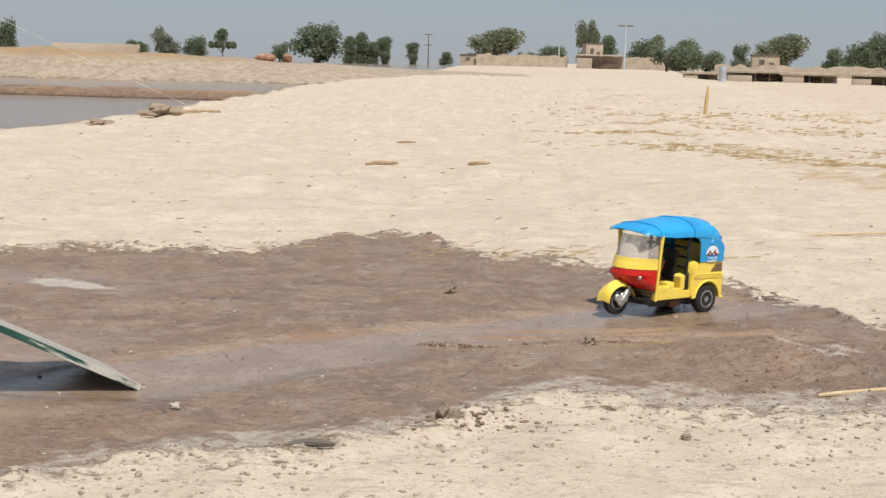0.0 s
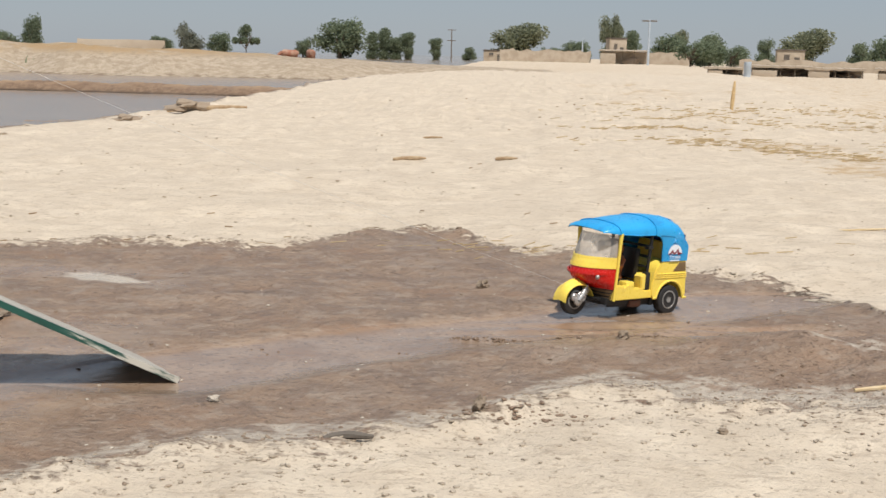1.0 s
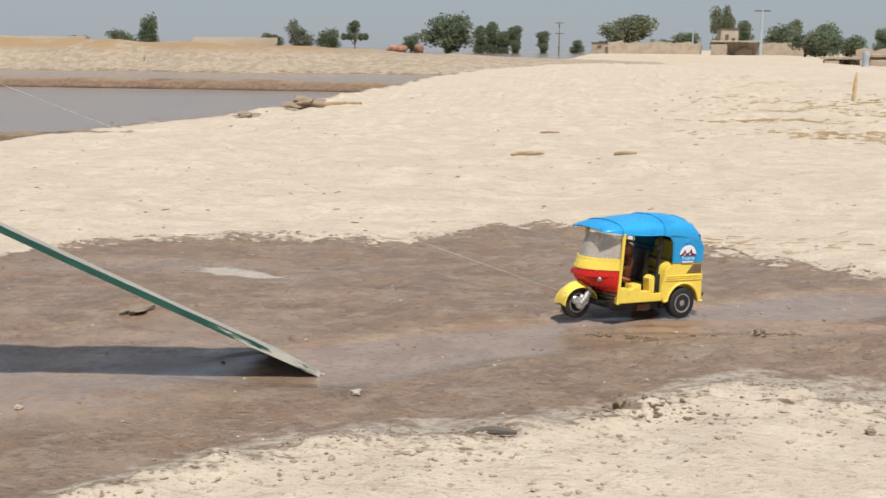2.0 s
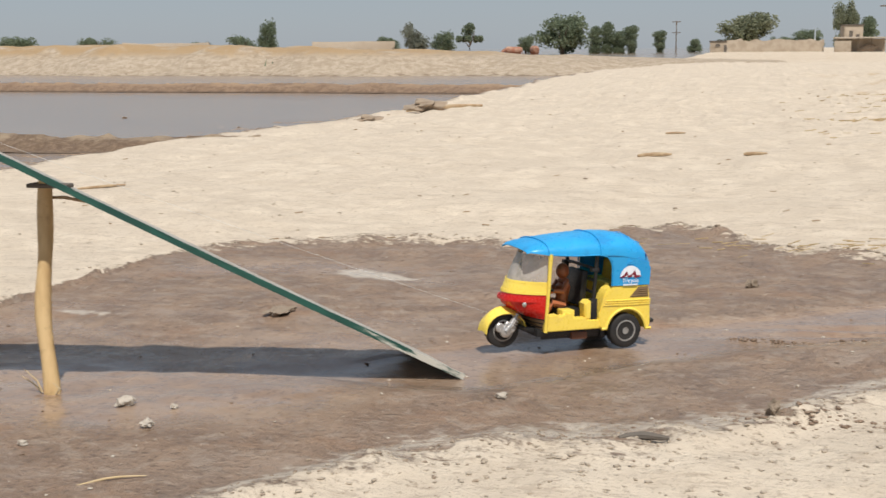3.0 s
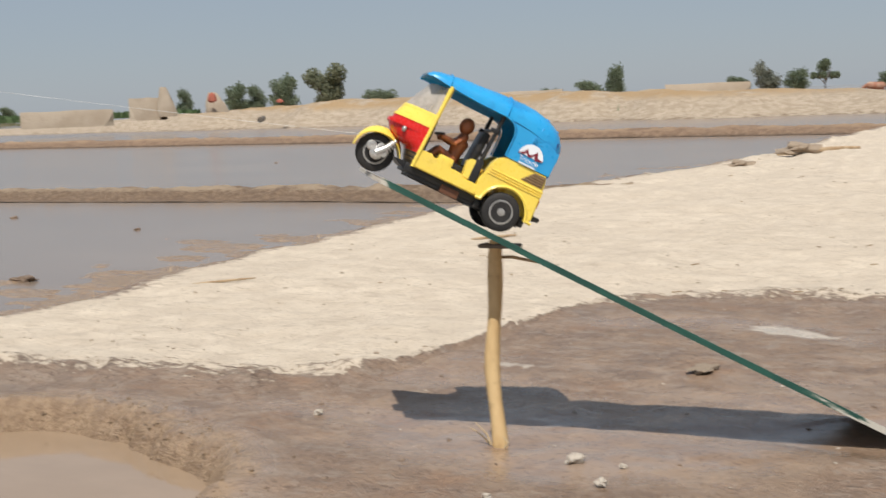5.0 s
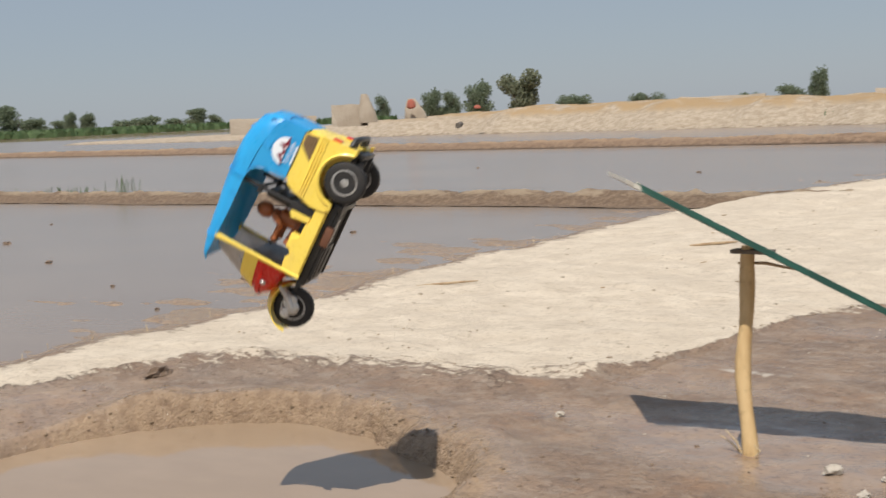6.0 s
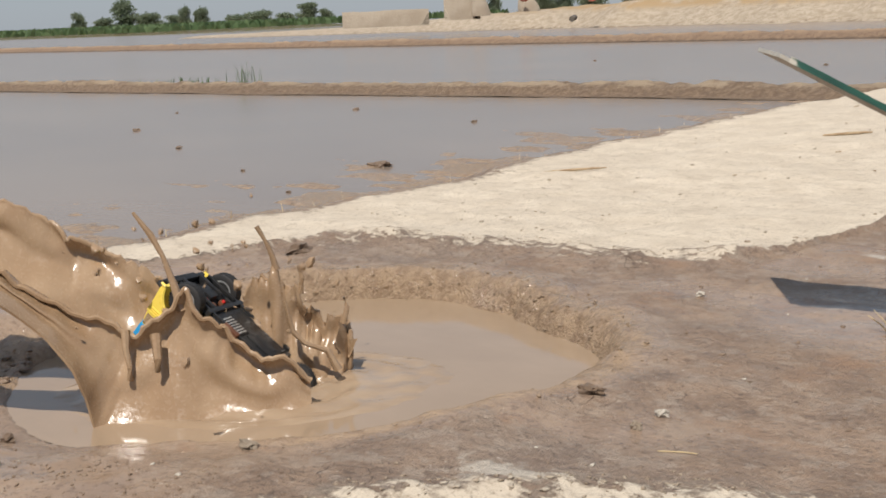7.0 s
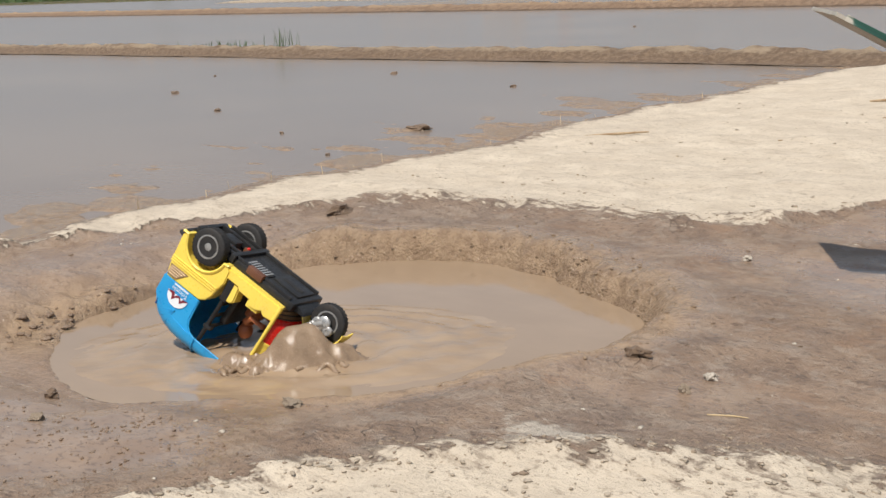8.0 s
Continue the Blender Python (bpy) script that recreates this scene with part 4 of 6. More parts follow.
        part("seat_box", prism([(0.086, 0.080), (0.118, 0.080), (0.122, 0.122), (0.112, 0.130), (0.092, 0.130), (0.084, 0.120)], y0, y1, 0.003), YELLOW, sill)
    # front
    front = part("front_shell", nose(0.154, 0.181, FRONT, 6, out=0.001), YELLOW, toy, angle=60)
    part("front_band", nose(0.150, 0.157, FRONT, 2, out=0.004), YELLOW, front, angle=60)
    part("front_panel", nose(0.086, 0.154, FRONT, 10, half=0.087, out=0.0015), RED, toy, "glossy red front panel", angle=60)
    part("front_crease", nose(0.130, 0.139, FRONT, 2, half=0.084, out=0.006, power=3.0), RED, toy, angle=60)
    grille = part("grille", nose(0.053, 0.097, FRONT, 4, half=0.086, out=-0.002), BRONZE, toy, "bronze grille")
    for k in range(6):
        z = 0.056 + 0.0052 * k
        part("grille_bar", nose(z, z + 0.0022, FRONT, 1, half=0.086, out=0.001), BLACK if k % 2 else BRONZE, grille)
    part("windscreen", nose(0.181, 0.252, FRONT, 6, half=0.084, thick=0.0012), GLASS, toy, "hazy scratched clear windscreen", angle=60)
    part("windscreen_frame", nose(0.178, 0.184, FRONT, 1, out=0.002), YELLOW, front, angle=60)
    for s in (-1, 1):
        part("pillar", tube([(0.234, s * 0.0875, 0.052), (0.233, s * 0.089, 0.10), (0.231, s * 0.090, 0.16), (0.229, s * 0.0905, 0.22), (0.228, s * 0.0915, 0.258)], [0.0052, 0.0048, 0.0050, 0.0052, 0.0070], 10), YELLOW, front)
        bm = bmesh.new()
        bmesh.ops.create_uvsphere(bm, u_segments=14, v_segments=8, radius=1.0, matrix=Matrix.Translation((0.2855, s * 0.062, 0.124)) @ Matrix.Diagonal((0.006, 0.0075, 0.0075, 1)))
        part("headlight", bm, SILVER, toy, "small round headlight")
    part("dashboard", box(0.222, 0.232, -0.078, 0.078, 0.076, 0.172, 0.003), BLACK, toy)
    part("handlebar", tube([(0.196, -0.05, 0.155), (0.206, -0.02, 0.152), (0.206, 0.02, 0.152), (0.196, 0.05, 0.155)], 0.0035, 8), BLACK, toy)
    # mudguard and fork
    guard = []
    for a in np.linspace(math.radians(-2), math.radians(172), 18):
        r = 0.056 + 0.010 * max(0, -math.cos(a)) * 0.5
        guard.append([(0.320 + r * math.cos(a), y, 0.050 + (r + 0.005 - 2.4 * abs(y) ** 1.5) * math.sin(a) - 0.004 * abs(y) / 0.02) for y in np.linspace(-0.027, 0.027, 11)])
    part("mudguard", sheet(guard, 0.0025), YELLOW, toy, "yellow front mudguard", angle=70)
    for s in (-1, 1):
        fork = part("fork", tube([(0.318, s * 0.0195, 0.047), (0.300, s * 0.021, 0.066), (0.286, s * 0.021, 0.092)], [0.010, 0.009, 0.006], 10), SILVER, toy, "silver front fork")
        bm = bmesh.new()
        for cx, cz, r in ((0.318, 0.047, 0.0165), (0.335, 0.058, 0.0125), (0.302, 0.054, 0.012), (0.312, 0.062, 0.011)):
            bm_lathe(bm, [(r, -0.004), (r, 0.0015), (r * 0.8, 0.004), (r * 0.35, 0.0045), (r * 0.3, 0.003)], 18, Matrix.Translation((cx, s * 0.0225, cz)) @ Matrix.Diagonal((1, s, 1, 1)))
        part("hub_cover", bm, SILVER, fork)
        for k in range(4):
            m = Matrix.Translation((0.297 - 0.0035 * k, s * 0.023, 0.060 + 0.0065 * k)) @ Matrix.Rotation(radians(-28), 4, "Y")
            bm = bm_lathe(bmesh.new(), [(0.0075, -0.0016), (0.0085, 0), (0.0075, 0.0016)], 14, m @ Matrix.Rotation(radians(90), 4, "X"))
            part("spring_coil", bm, SILVER, fork)
    # chassis and underside
    chassis = part("chassis", box(0.060, 0.250, -0.070, 0.070, 0.036, 0.058, 0.005), BLACK, toy, "black ribbed underside")
    part("rear_floor", box(-0.066, 0.062, -0.060, 0.060, 0.050, 0.0575, 0.001), BLACK, chassis)
    for s in (-1, 1):
        part("swing_arm", box(-0.060, 0.066, s * 0.036 - 0.005, s * 0.036 + 0.005, 0.030, 0.050, 0.002), BLACK, chassis)
        part("spring_mount", box(0.030, 0.044, s * 0.020 - 0.006, s * 0.020 + 0.006, 0.036, 0.050, 0.002), BROWN, chassis, "brown moulded clip")
    part("cross_member", box(0.052, 0.066, -0.076, 0.076, 0.028, 0.048, 0.003), BLACK, chassis)
    part("rear_member", box(-0.068, -0.056, -0.058, 0.058, 0.034, 0.052, 0.002), BLACK, chassis)
    part("centre_ridge", box(0.155, 0.235, -0.045, 0.030, 0.031, 0.037, 0.003), BLACK, chassis)
    part("centre_groove", box(0.165, 0.225, -0.012, 0.004, 0.0295, 0.032, 0.001), TYRE, chassis)
    part("nose_plate", prism([(0.236, 0.040), (0.262, 0.046), (0.276, 0.056), (0.236, 0.060)], -0.05, 0.05, 0.002), BLACK, chassis)
    part("battery_cover", box(0.085, 0.150, 0.012, 0.056, 0.0325, 0.038, 0.001), BLACK, chassis)
    for k in range(7):
        part("cover_rib", box(0.090 + 0.0085 * k, 0.094 + 0.0085 * k, 0.016, 0.052, 0.0305, 0.034), SILVER, chassis, "dull grey ribs")
    for s in (-1, 1):
        part("rail", box(-0.05, 0.235, s * 0.062 - 0.004, s * 0.062 + 0.004, 0.029, 0.040, 0.002), BLACK, chassis)
    for x, y in ((0.075, 0.058), (0.02, 0.03), (0.04, -0.02)):
        bm = bmesh.new()
        bmesh.ops.create_uvsphere(bm, u_segments=10, v_segments=6, radius=0.005, matrix=Matrix.Translation((x, y, 0.036)))
        part("knob", bm, RED, chassis, "red knob")
    part("exhaust", box(0.105, 0.152, 0.058, 0.076, 0.026, 0.046, 0.004), BROWN, chassis, "brown silencer box")
    part("axle", tube([(0, -0.075, 0.046), (0, 0.075, 0.046)], 0.005, 10), BLACK, chassis)
    part("gearbox", box(-0.022, 0.022, -0.018, 0.018, 0.028, 0.062, 0.006), BLACK, chassis)
    bumper = part("bumper", tube([(-0.074, -0.080, 0.066), (-0.090, -0.074, 0.066), (-0.092, 0.0, 0.066), (-0.090, 0.074, 0.066), (-0.074, 0.080, 0.066)], 0.006, 10), BLACK, toy, "black rear bumper bar")
    for s in (-1, 1):
        part("bumper_stay", box(-0.092, -0.066, s * 0.045 - 0.006, s * 0.045 + 0.006, 0.060, 0.072, 0.002), BLACK, bumper)
    # seats and posts
    part("driver_seat", box(0.108, 0.172, -0.052, 0.052, 0.076, 0.104, 0.008), BLACK, toy, "black driver seat")
    part("seat_back", box(0.104, 0.124, -0.045, 0.045, 0.100, 0.196, 0.008, Matrix.Rotation(radians(-4), 4, "Y")), BLACK, toy)
    for s in (-1, 1):
        post = part("post", tube([(0.094, s * 0.078, 0.078), (0.092, s * 0.080, 0.16), (0.088, s * 0.084, 0.254)], 0.0052, 10), BLACK, toy, "black canopy post")
        part("post_foot", box(0.084, 0.104, s * 0.078 - 0.009, s * 0.078 + 0.009, 0.076, 0.135, 0.003), BLACK, post)
        part("post_clip", box(0.082, 0.104, s * 0.080 - 0.008, s * 0.080 + 0.008, 0.206, 0.216, 0.002), BLACK, post)
    for z in (0.150, 0.182, 0.214):
        part("cross_bar", tube([(0.091, -0.080, z), (0.091, 0.080, z)], 0.0042, 8), BLACK, toy)
    seat = part("rear_seat", box(0.0, 0.078, -0.060, 0.060, 0.090, 0.122, 0.010), OCHRE, toy, "ochre passenger seat")
    part("rear_seat_back", box(-0.022, 0.004, -0.080, 0.080, 0.116, 0.222, 0.012, Matrix.Rotation(radians(-6), 4, "Y")), OCHRE, seat)
    # added dark sheet, paints the shade under the rear of the canopy
    part("inner_shade", box(-0.058, -0.053, -0.088, 0.088, 0.168, 0.25, 0.002), SHADE_BLUE, toy)
    part("driver_doll", doll(), DOLL, toy, "brown plastic driver doll, seated")
    # wheels
    ty, ri = wheel_meshes(0.030)
    tf, rf = wheel_meshes(0.024)
    wheels = []
    for a, b, x, y, z in ((ty, ri, 0.0, 0.0805, 0.046), (ty, ri, 0.0, -0.0805, 0.046), (tf, rf, 0.320, 0.0, 0.047)):
        w = part("wheel", a, None, toy, "black treaded tyre on a silver rim", pose(x, y, z))
        part("rim", b, None, w)
        wheels.append((w, x, y, z))
    toy.scale = (1.01, 1.01, 1.01)
    return toy, wheels


toy, wheels = build_toy()


# ---- the ramp ----
FOOT = Vector((-0.664, 2.80, 0.0))
TIP = Vector((-1.80, 2.285, 0.671))
ALONG = (TIP - FOOT).normalized()
ACROSS = Vector((ALONG.y, -ALONG.x, 0)).normalized() * -1
if ACROSS.y < 0:
    ACROSS = -ACROSS
NORMAL = ALONG.cross(ACROSS)
if NORMAL.z < 0:
    NORMAL = -NORMAL
RAMP = Matrix((ALONG, ACROSS, NORMAL)).transposed().to_4x4() @ Matrix.Rotation(radians(-6.0), 4, "X")
RAMP.translation = FOOT


def build_ramp():
    long = (TIP - FOOT).length - 0.015
    ramp = tagged(empty("ramp", RAMP), "sloping plank ramp with a green painted edge, propped on a post", "ramp")
    n = 24
    rnd = random.Random(4)

    def sag(u):
        return -0.004 * math.sin(math.pi * u)

    # three boards side by side, their ends sawn off at a slant
    for y0, y1 in ((0.036, 0.130), (0.1315, 0.228), (0.2295, 0.326)):
        grid = []
        for i in range(n + 1):
            u = i / n
            grid.append([(u * (long + 0.015 + 0.075 * (y0 + (y1 - y0) * w) / 0.33), y0 + (y1 - y0) * w, sag(u) - 0.0012 * abs(w - 0.5) + 0.0005 * rnd.uniform(-1, 1)) for w in (0, 0.5, 1)])
        part("board", sheet(grid, -0.009), BOARD, ramp, "worn grey board", angle=30)
    bm = bmesh.new()
    g = []
    for i in range(61):
        u = i / 60
        chip = 0.0022 * max(0.0, noise.noise(Vector((u * 26, 1.0, 0)))) + 0.0016 * max(0.0, noise.noise(Vector((u * 70, 4.0, 0))))
        z = sag(u) - 0.001
        g.append([(u * long, 0.03 + dy, z + dz) for dy, dz in ((-0.006, -0.0095), (-0.006, 0.0050 - chip), (0.006, 0.0055 - chip), (0.006, -0.0095), (-0.006, -0.0095))])
    bm_sheet(bm, g)
    bmesh.ops.remove_doubles(bm, verts=bm.verts, dist=1e-5)
    bmesh.ops.holes_fill(bm, edges=[e for e in bm.edges if e.is_boundary])
    bmesh.ops.recalc_face_normals(bm, faces=bm.faces)
    part("edge_strip", bm, GREENPAINT, ramp, "chipped green painted edge", angle=30)
    post = tagged(empty("post", pose(-1.594, 2.476, 0)), "crooked peeled wooden post under the ramp", "post")
    pts, rad = [], []
    for k in range(15):
        u = k / 14
        pts.append((-0.034 * u - 0.016 * math.sin(math.pi * u) + 0.004 * math.sin(u * 11.0), 0.085 * u, -0.06 + 0.552 * u))
        rad.append(0.0190 - 0.0015 * u + 0.0015 * math.sin(u * 17))
    shaft = part("shaft", tube(pts, rad, 16), POLE, post)
    part("cap", box(-0.075, 0.028, 0.06, 0.10, 0.474, 0.484, 0.003), DARKWOOD, post, "dark flat wedge")
    part("cross_stick", tube([(-0.075, 0.11, 0.445), (0.0, 0.10, 0.449), (0.075, 0.10, 0.437)], [0.003, 0.0045, 0.003], 6), TWIG, post)
    for k, (dx, dy, l) in enumerate(((-0.02, -0.01, 0.055), (-0.03, 0.0, 0.035), (0.02, -0.02, 0.03))):
        part("splinter", tube([(dx, dy, 0.0), (dx * 1.6, dy, l * 0.5), (dx * 2.0 - 0.02, dy * 1.4, l)], [0.0025, 0.002, 0.001], 5), STRAW, post)


build_ramp()


# ---- village, ruins and animals far off ----
def adobe_wall(name, x, y, w, h, thick, turn, label, z=None, seed=1, worn=0.15, parent=None):
    """A mud wall with an uneven, worn top."""
    n = max(6, int(w / 0.35))
    bm = bmesh.new()
    rows = []
    for k in range(n + 1):
        u = -w / 2 + w * k / n
        t = h * (1 - worn * (0.5 + 0.5 * noise.noise(Vector((u * 0.9, seed * 3.1, 0)))) - worn * 0.4 * abs(noise.noise(Vector((u * 3.0, seed, 5)))))
        rows.append([(u, -thick * 0.62, -0.3), (u, -thick * 0.5, t * 0.6), (u, -thick * 0.36, t), (u, thick * 0.36, t), (u, thick * 0.5, t * 0.6), (u, thick * 0.62, -0.3)])
    bm_sheet(bm, rows)
    bmesh.ops.holes_fill(bm, edges=[e for e in bm.edges if e.is_boundary])
    bmesh.ops.recalc_face_normals(bm, faces=bm.faces)
    ob = part(name, bm, ADOBE, parent, "", pose(x, y, height(x, y) if z is None else z, 0, 0, turn))
    return tagged(ob, label, "wall") if label else ob


def house(x, y, w, d, h, turn, label, lean=False):
    ob = tagged(empty("house", pose(x, y, height(x, y), 0, 0, turn)), label, "house")
    bm = box(-w / 2, w / 2, -d / 2, d / 2, -0.3, h, 0.05)
    part("wall", bm, ADOBE, ob)
    part("roof", box(-w / 2 - 0.12, w / 2 + 0.12, -d / 2 - 0.12, d / 2 + 0.12, h, h + 0.14, 0.03), DARKWOOD, ob, "flat earth roof on poles")
    # solid dark panel on the wall, stands for shade inside an opening
    win = part("window", box(-0.25 * w, -0.05 * w, -d / 2 - 0.03, -d / 2 + 0.04, h * 0.52, h * 0.8), DARKWOOD, ob, "small dark panel painting the shade of a window opening")
    part("sill", box(-0.28 * w, -0.02 * w, -d / 2 - 0.08, -d / 2, h * 0.49, h * 0.52), ADOBE, win)
    part("door", box(0.12 * w, 0.32 * w, -d / 2 - 0.03, -d / 2 + 0.03, 0, h * 0.66), DARKWOOD, ob, "dark wooden door")


def shed(x, y, w, h, turn, label, seed):
    rnd = random.Random(seed)
    ob = tagged(empty("shed", pose(x, y, height(x, y), 0, 0, turn)), label, "shed")
    part("back_wall", box(-w / 2, w / 2, 0.9, 1.1, -0.1, h * 0.85, 0.02), ADOBE, ob)
    grid = [[(-w / 2 - 0.2 + (w + 0.4) * i / 14, -1.0 + 2.2 * j / 3, h * (0.92 + 0.05 * j / 3) + 0.05 * noise.noise(Vector((i * 0.7, j, seed)))) for i in range(15)] for j in range(4)]
    part("roof", sheet(grid, 0.12), ADOBE, ob, "sagging thatch and mud roof")
    for k in range(5):
        px = -w / 2 + w * k / 4
        part("post", tube([(px, -0.85, -0.1), (px + rnd.uniform(-0.05, 0.05), -0.85, h * 0.95)], 0.035, 6), BARK, ob)
    part("front_wall", box(-w * 0.5, -w * rnd.uniform(0.05, 0.2), -0.95, -0.8, -0.1, h * rnd.uniform(0.5, 0.8), 0.02), ADOBE, ob)
    part("fodder", mesh_of("fodder", lump(seed, 0.5, 2), CLOD), None, ob, "heap of fodder", pose(w * 0.2, 0.2, h * 0.15) @ Matrix.Diagonal((w * 0.2, 0.4, h * 0.3, 1)))


def utility_pole(x, y, h, arms, label):
    ob = tagged(empty("utility_pole", pose(x, y, height(x, y))), label, "pole")
    part("shaft", tube([(0, 0, -0.2), (0, 0, h)], [0.14, 0.09], 8), TIN if arms < 2 else BARK, ob)
    for k in range(arms):
        part("crossarm", box(-0.9, 0.9, -0.05, 0.05, h - 0.25 - 2.2 * k, h - 0.1 - 2.2 * k), BARK, ob)


def cow(x, y, turn, label, k=1.0):
    ob = tagged(empty("cow", pose(x, y, height(x, y), 0, 0, turn) @ Matrix.Scale(k, 4)), label, "cow", "grazing cattle")
    bm = tube([(-0.75, 0, 0.95), (-0.6, 0, 0.98), (-0.1, 0, 0.93), (0.45, 0, 1.0), (0.65, 0, 1.02)], [0.2, 0.3, 0.34, 0.31, 0.2], 12)
    part("body", bm, HIDE, ob)
    part("head", tube([(0.6, 0, 1.05), (0.9, 0, 0.85), (1.05, 0, 0.55), (1.1, 0, 0.4)], [0.17, 0.13, 0.13, 0.08], 10), HIDE, ob)
    for lx in (-0.6, 0.45):
        for s in (-1, 1):
            part("leg", tube([(lx, s * 0.17, 0.85), (lx + 0.03, s * 0.17, 0.4), (lx, s * 0.17, -0.02)], [0.11, 0.06, 0.05], 8), HIDE, ob)
    part("tail", tube([(-0.78, 0, 1.05), (-0.88, 0, 0.7), (-0.86, 0, 0.45)], [0.03, 0.02, 0.04], 6), HIDE, ob)


adobe_wall("boundary_wall", 6.6, 190, 14.0, 2.1, 0.4, 3, "long low mud-plastered boundary wall of a village", seed=2, worn=0.3)
house(17.0, 186, 2.6, 2.6, 3.7, 8, "tall narrow mud-brick house in the village")
shed(16.8, 172, 6.2, 2.0, -10, "low dark shed beside the mud house", 2)
adobe_wall("boundary_wall", 24.0, 185, 8.5, 1.9, 0.4, -12, "pale mud-plastered yard wall in the village", seed=4)
house(-1.2, 195, 3.4, 2.6, 1.6, 0, "small whitewashed hut at the end of the wall")
house(34.5, 150, 3.2, 2.6, 2.3, -8, "low mud hut behind the sheds")
adobe_wall("boundary_wall", 33.0, 120, 20.0, 1.35, 0.4, -14, "long pale mud wall behind the animal sheds", seed=6, worn=0.45)
for x, y, w, h, a, s in ((16.4, 73.3, 3.2, 0.64, -12, 3), (19.4, 72.6, 3.0, 0.60, -14, 4), (22.4, 68.8, 3.2, 0.66, -16, 5), (12.9, 71.5, 2.0, 0.42, -8, 7)):
    shed(x, y, w, h, a, "low animal shed of mud and thatch on the plain", s)
barrel = tagged(empty("barrel", pose(11.65, 58.9, height(11.65, 58.9))), "pale blue-grey metal drum on the plain", "barrel")
part("drum", tube([(0, 0, 0), (0, 0, 0.24), (0, 0, 0.26), (0, 0, 0.5), (0, 0, 0.52), (0, 0, 0.74)], [0.17, 0.17, 0.18, 0.17, 0.18, 0.17], 18), TIN, barrel)
utility_pole(17.5, 149, 5.4, 1, "pale concrete utility pole with a crossarm")
utility_pole(-10.7, 260, 6.6, 2, "thin dark utility pole with two crossarms")
utility_pole(12.9, 200, 3.8, 0, "short pale pole by the house")
cow(-17.8, 103, 200, "red and white cow grazing on the bank")
cow(-16.3, 105, 110, "red-brown cow standing on the bank", 1.05)
for x, y, w, h, s, l in ((-13.4, 43.2, 3.0, 0.42, 11, "eroded low mud-brick wall on the bank"), (-20.6, 42.8, 3.2, 0.40, 12, "crumbling mud wall along the bank top"),
                         (-37.6, 35.9, 3.6, 0.42, 13, "roofless mud wall of a ruin on the bank"), (-35.2, 38.0, 1.5, 0.72, 14, "broken mud wall of a ruin on the bank")):
    adobe_wall("ruined_wall", x, y, w, h, 0.3, 43 if x < -30 else 18, l, z={13: 0.62, 14: 0.78}.get(s, 0.72), seed=s, worn=0.22)


def pillar(x, y, z, w, h, label, seed):
    """A worn standing corner of a mud building."""
    bm = bmesh.new()
    rows = []
    for k in range(9):
        u = k / 8
        s = w * (0.62 - 0.42 * u ** 1.6)
        rows.append([(s * math.cos(a) + 0.05 * noise.noise(Vector((k, a, seed))) - 0.25 * w * u, 0.6 * s * math.sin(a), -0.2 + (h + 0.2) * u) for a in np.linspace(0, 2 * math.pi, 13)])
    bm_sheet(bm, rows)
    bmesh.ops.remove_doubles(bm, verts=bm.verts, dist=1e-4)
    bmesh.ops.holes_fill(bm, edges=[e for e in bm.edges if e.is_boundary])
    bmesh.ops.recalc_face_normals(bm, faces=bm.faces)
    tagged(part("ruin_pillar", bm, ADOBE, None, "", pose(x, y, z, 0, 0, 43)), label, "ruin")


pillar(-34.4, 38.3, 0.80, 0.62, 1.0, "tall worn mud pillar of a ruined house", 3)
pillar(-32.9, 39.6, 0.90, 0.75, 0.62, "broken mud pillar of a ruined house", 5)
for x, y, z, k, l in ((-32.6, 38.95, 1.28, 0.21, "faded red bundle hung on the ruined pillar"), (-29.7, 39.6, 1.05, 0.16, "faded red bundle lying on the bank")):
    tagged(part("bundle", lump(31, 0.4, 2), CLOTH, None, "", pose(x, y, z) @ Matrix.Diagonal((k, k * 0.7, k * (1.0 if k > 0.2 else 0.5), 1))), l, "bundle")
# added dark tube with closed ends, its colour stands for a shaded hole
tagged(part("dark_hole_tube", tube([(0, -0.4, 0), (0, 0.5, 0.05)], 0.11, 14), DARKWOOD, None, "", pose(-29.6, 38.2, 0.35, 0, 0, 30)), "dark closed tube standing for a dark hole in the bank", "pipe")


def blades(name, count, place, tall, wide, material, label, category, seed, lean=0.5):
    """Many thin upright or lying blades as one thing."""
    rnd = random.Random(seed)
    verts, faces = [], []
    for _ in range(count):
        x, y, z = place(rnd)
        a, h, w = rnd.uniform(0, 6.28), tall * rnd.uniform(0.5, 1.1), wide * rnd.uniform(0.6, 1.3)
        l = rnd.uniform(0, lean) * h
        b = len(verts)
        dx, dy = math.cos(a), math.sin(a)
        verts += [(x - dy * w, y + dx * w, z), (x + dy * w, y - dx * w, z), (x + dx * l * 0.4 + dy * w * 0.7, y + dy * l * 0.4 - dx * w * 0.7, z + h * 0.6), (x + dx * l * 0.4 - dy * w * 0.7, y + dy * l * 0.4 + dx * w * 0.7, z + h * 0.6), (x + dx * l, y + dy * l, z + h)]
        faces += [(b, b + 1, b + 2, b + 3), (b + 3, b + 2, b + 4)]
    me = bpy.data.meshes.new(name)
    me.from_pydata(verts, [], faces)
    me.materials.append(material)
    return tagged(new(name, me), label, category, kind="stuff")


def crop_spot(rnd):
    x, y = rnd.uniform(-260, -125), rnd.uniform(84, 150)
    return x, y, 0.0


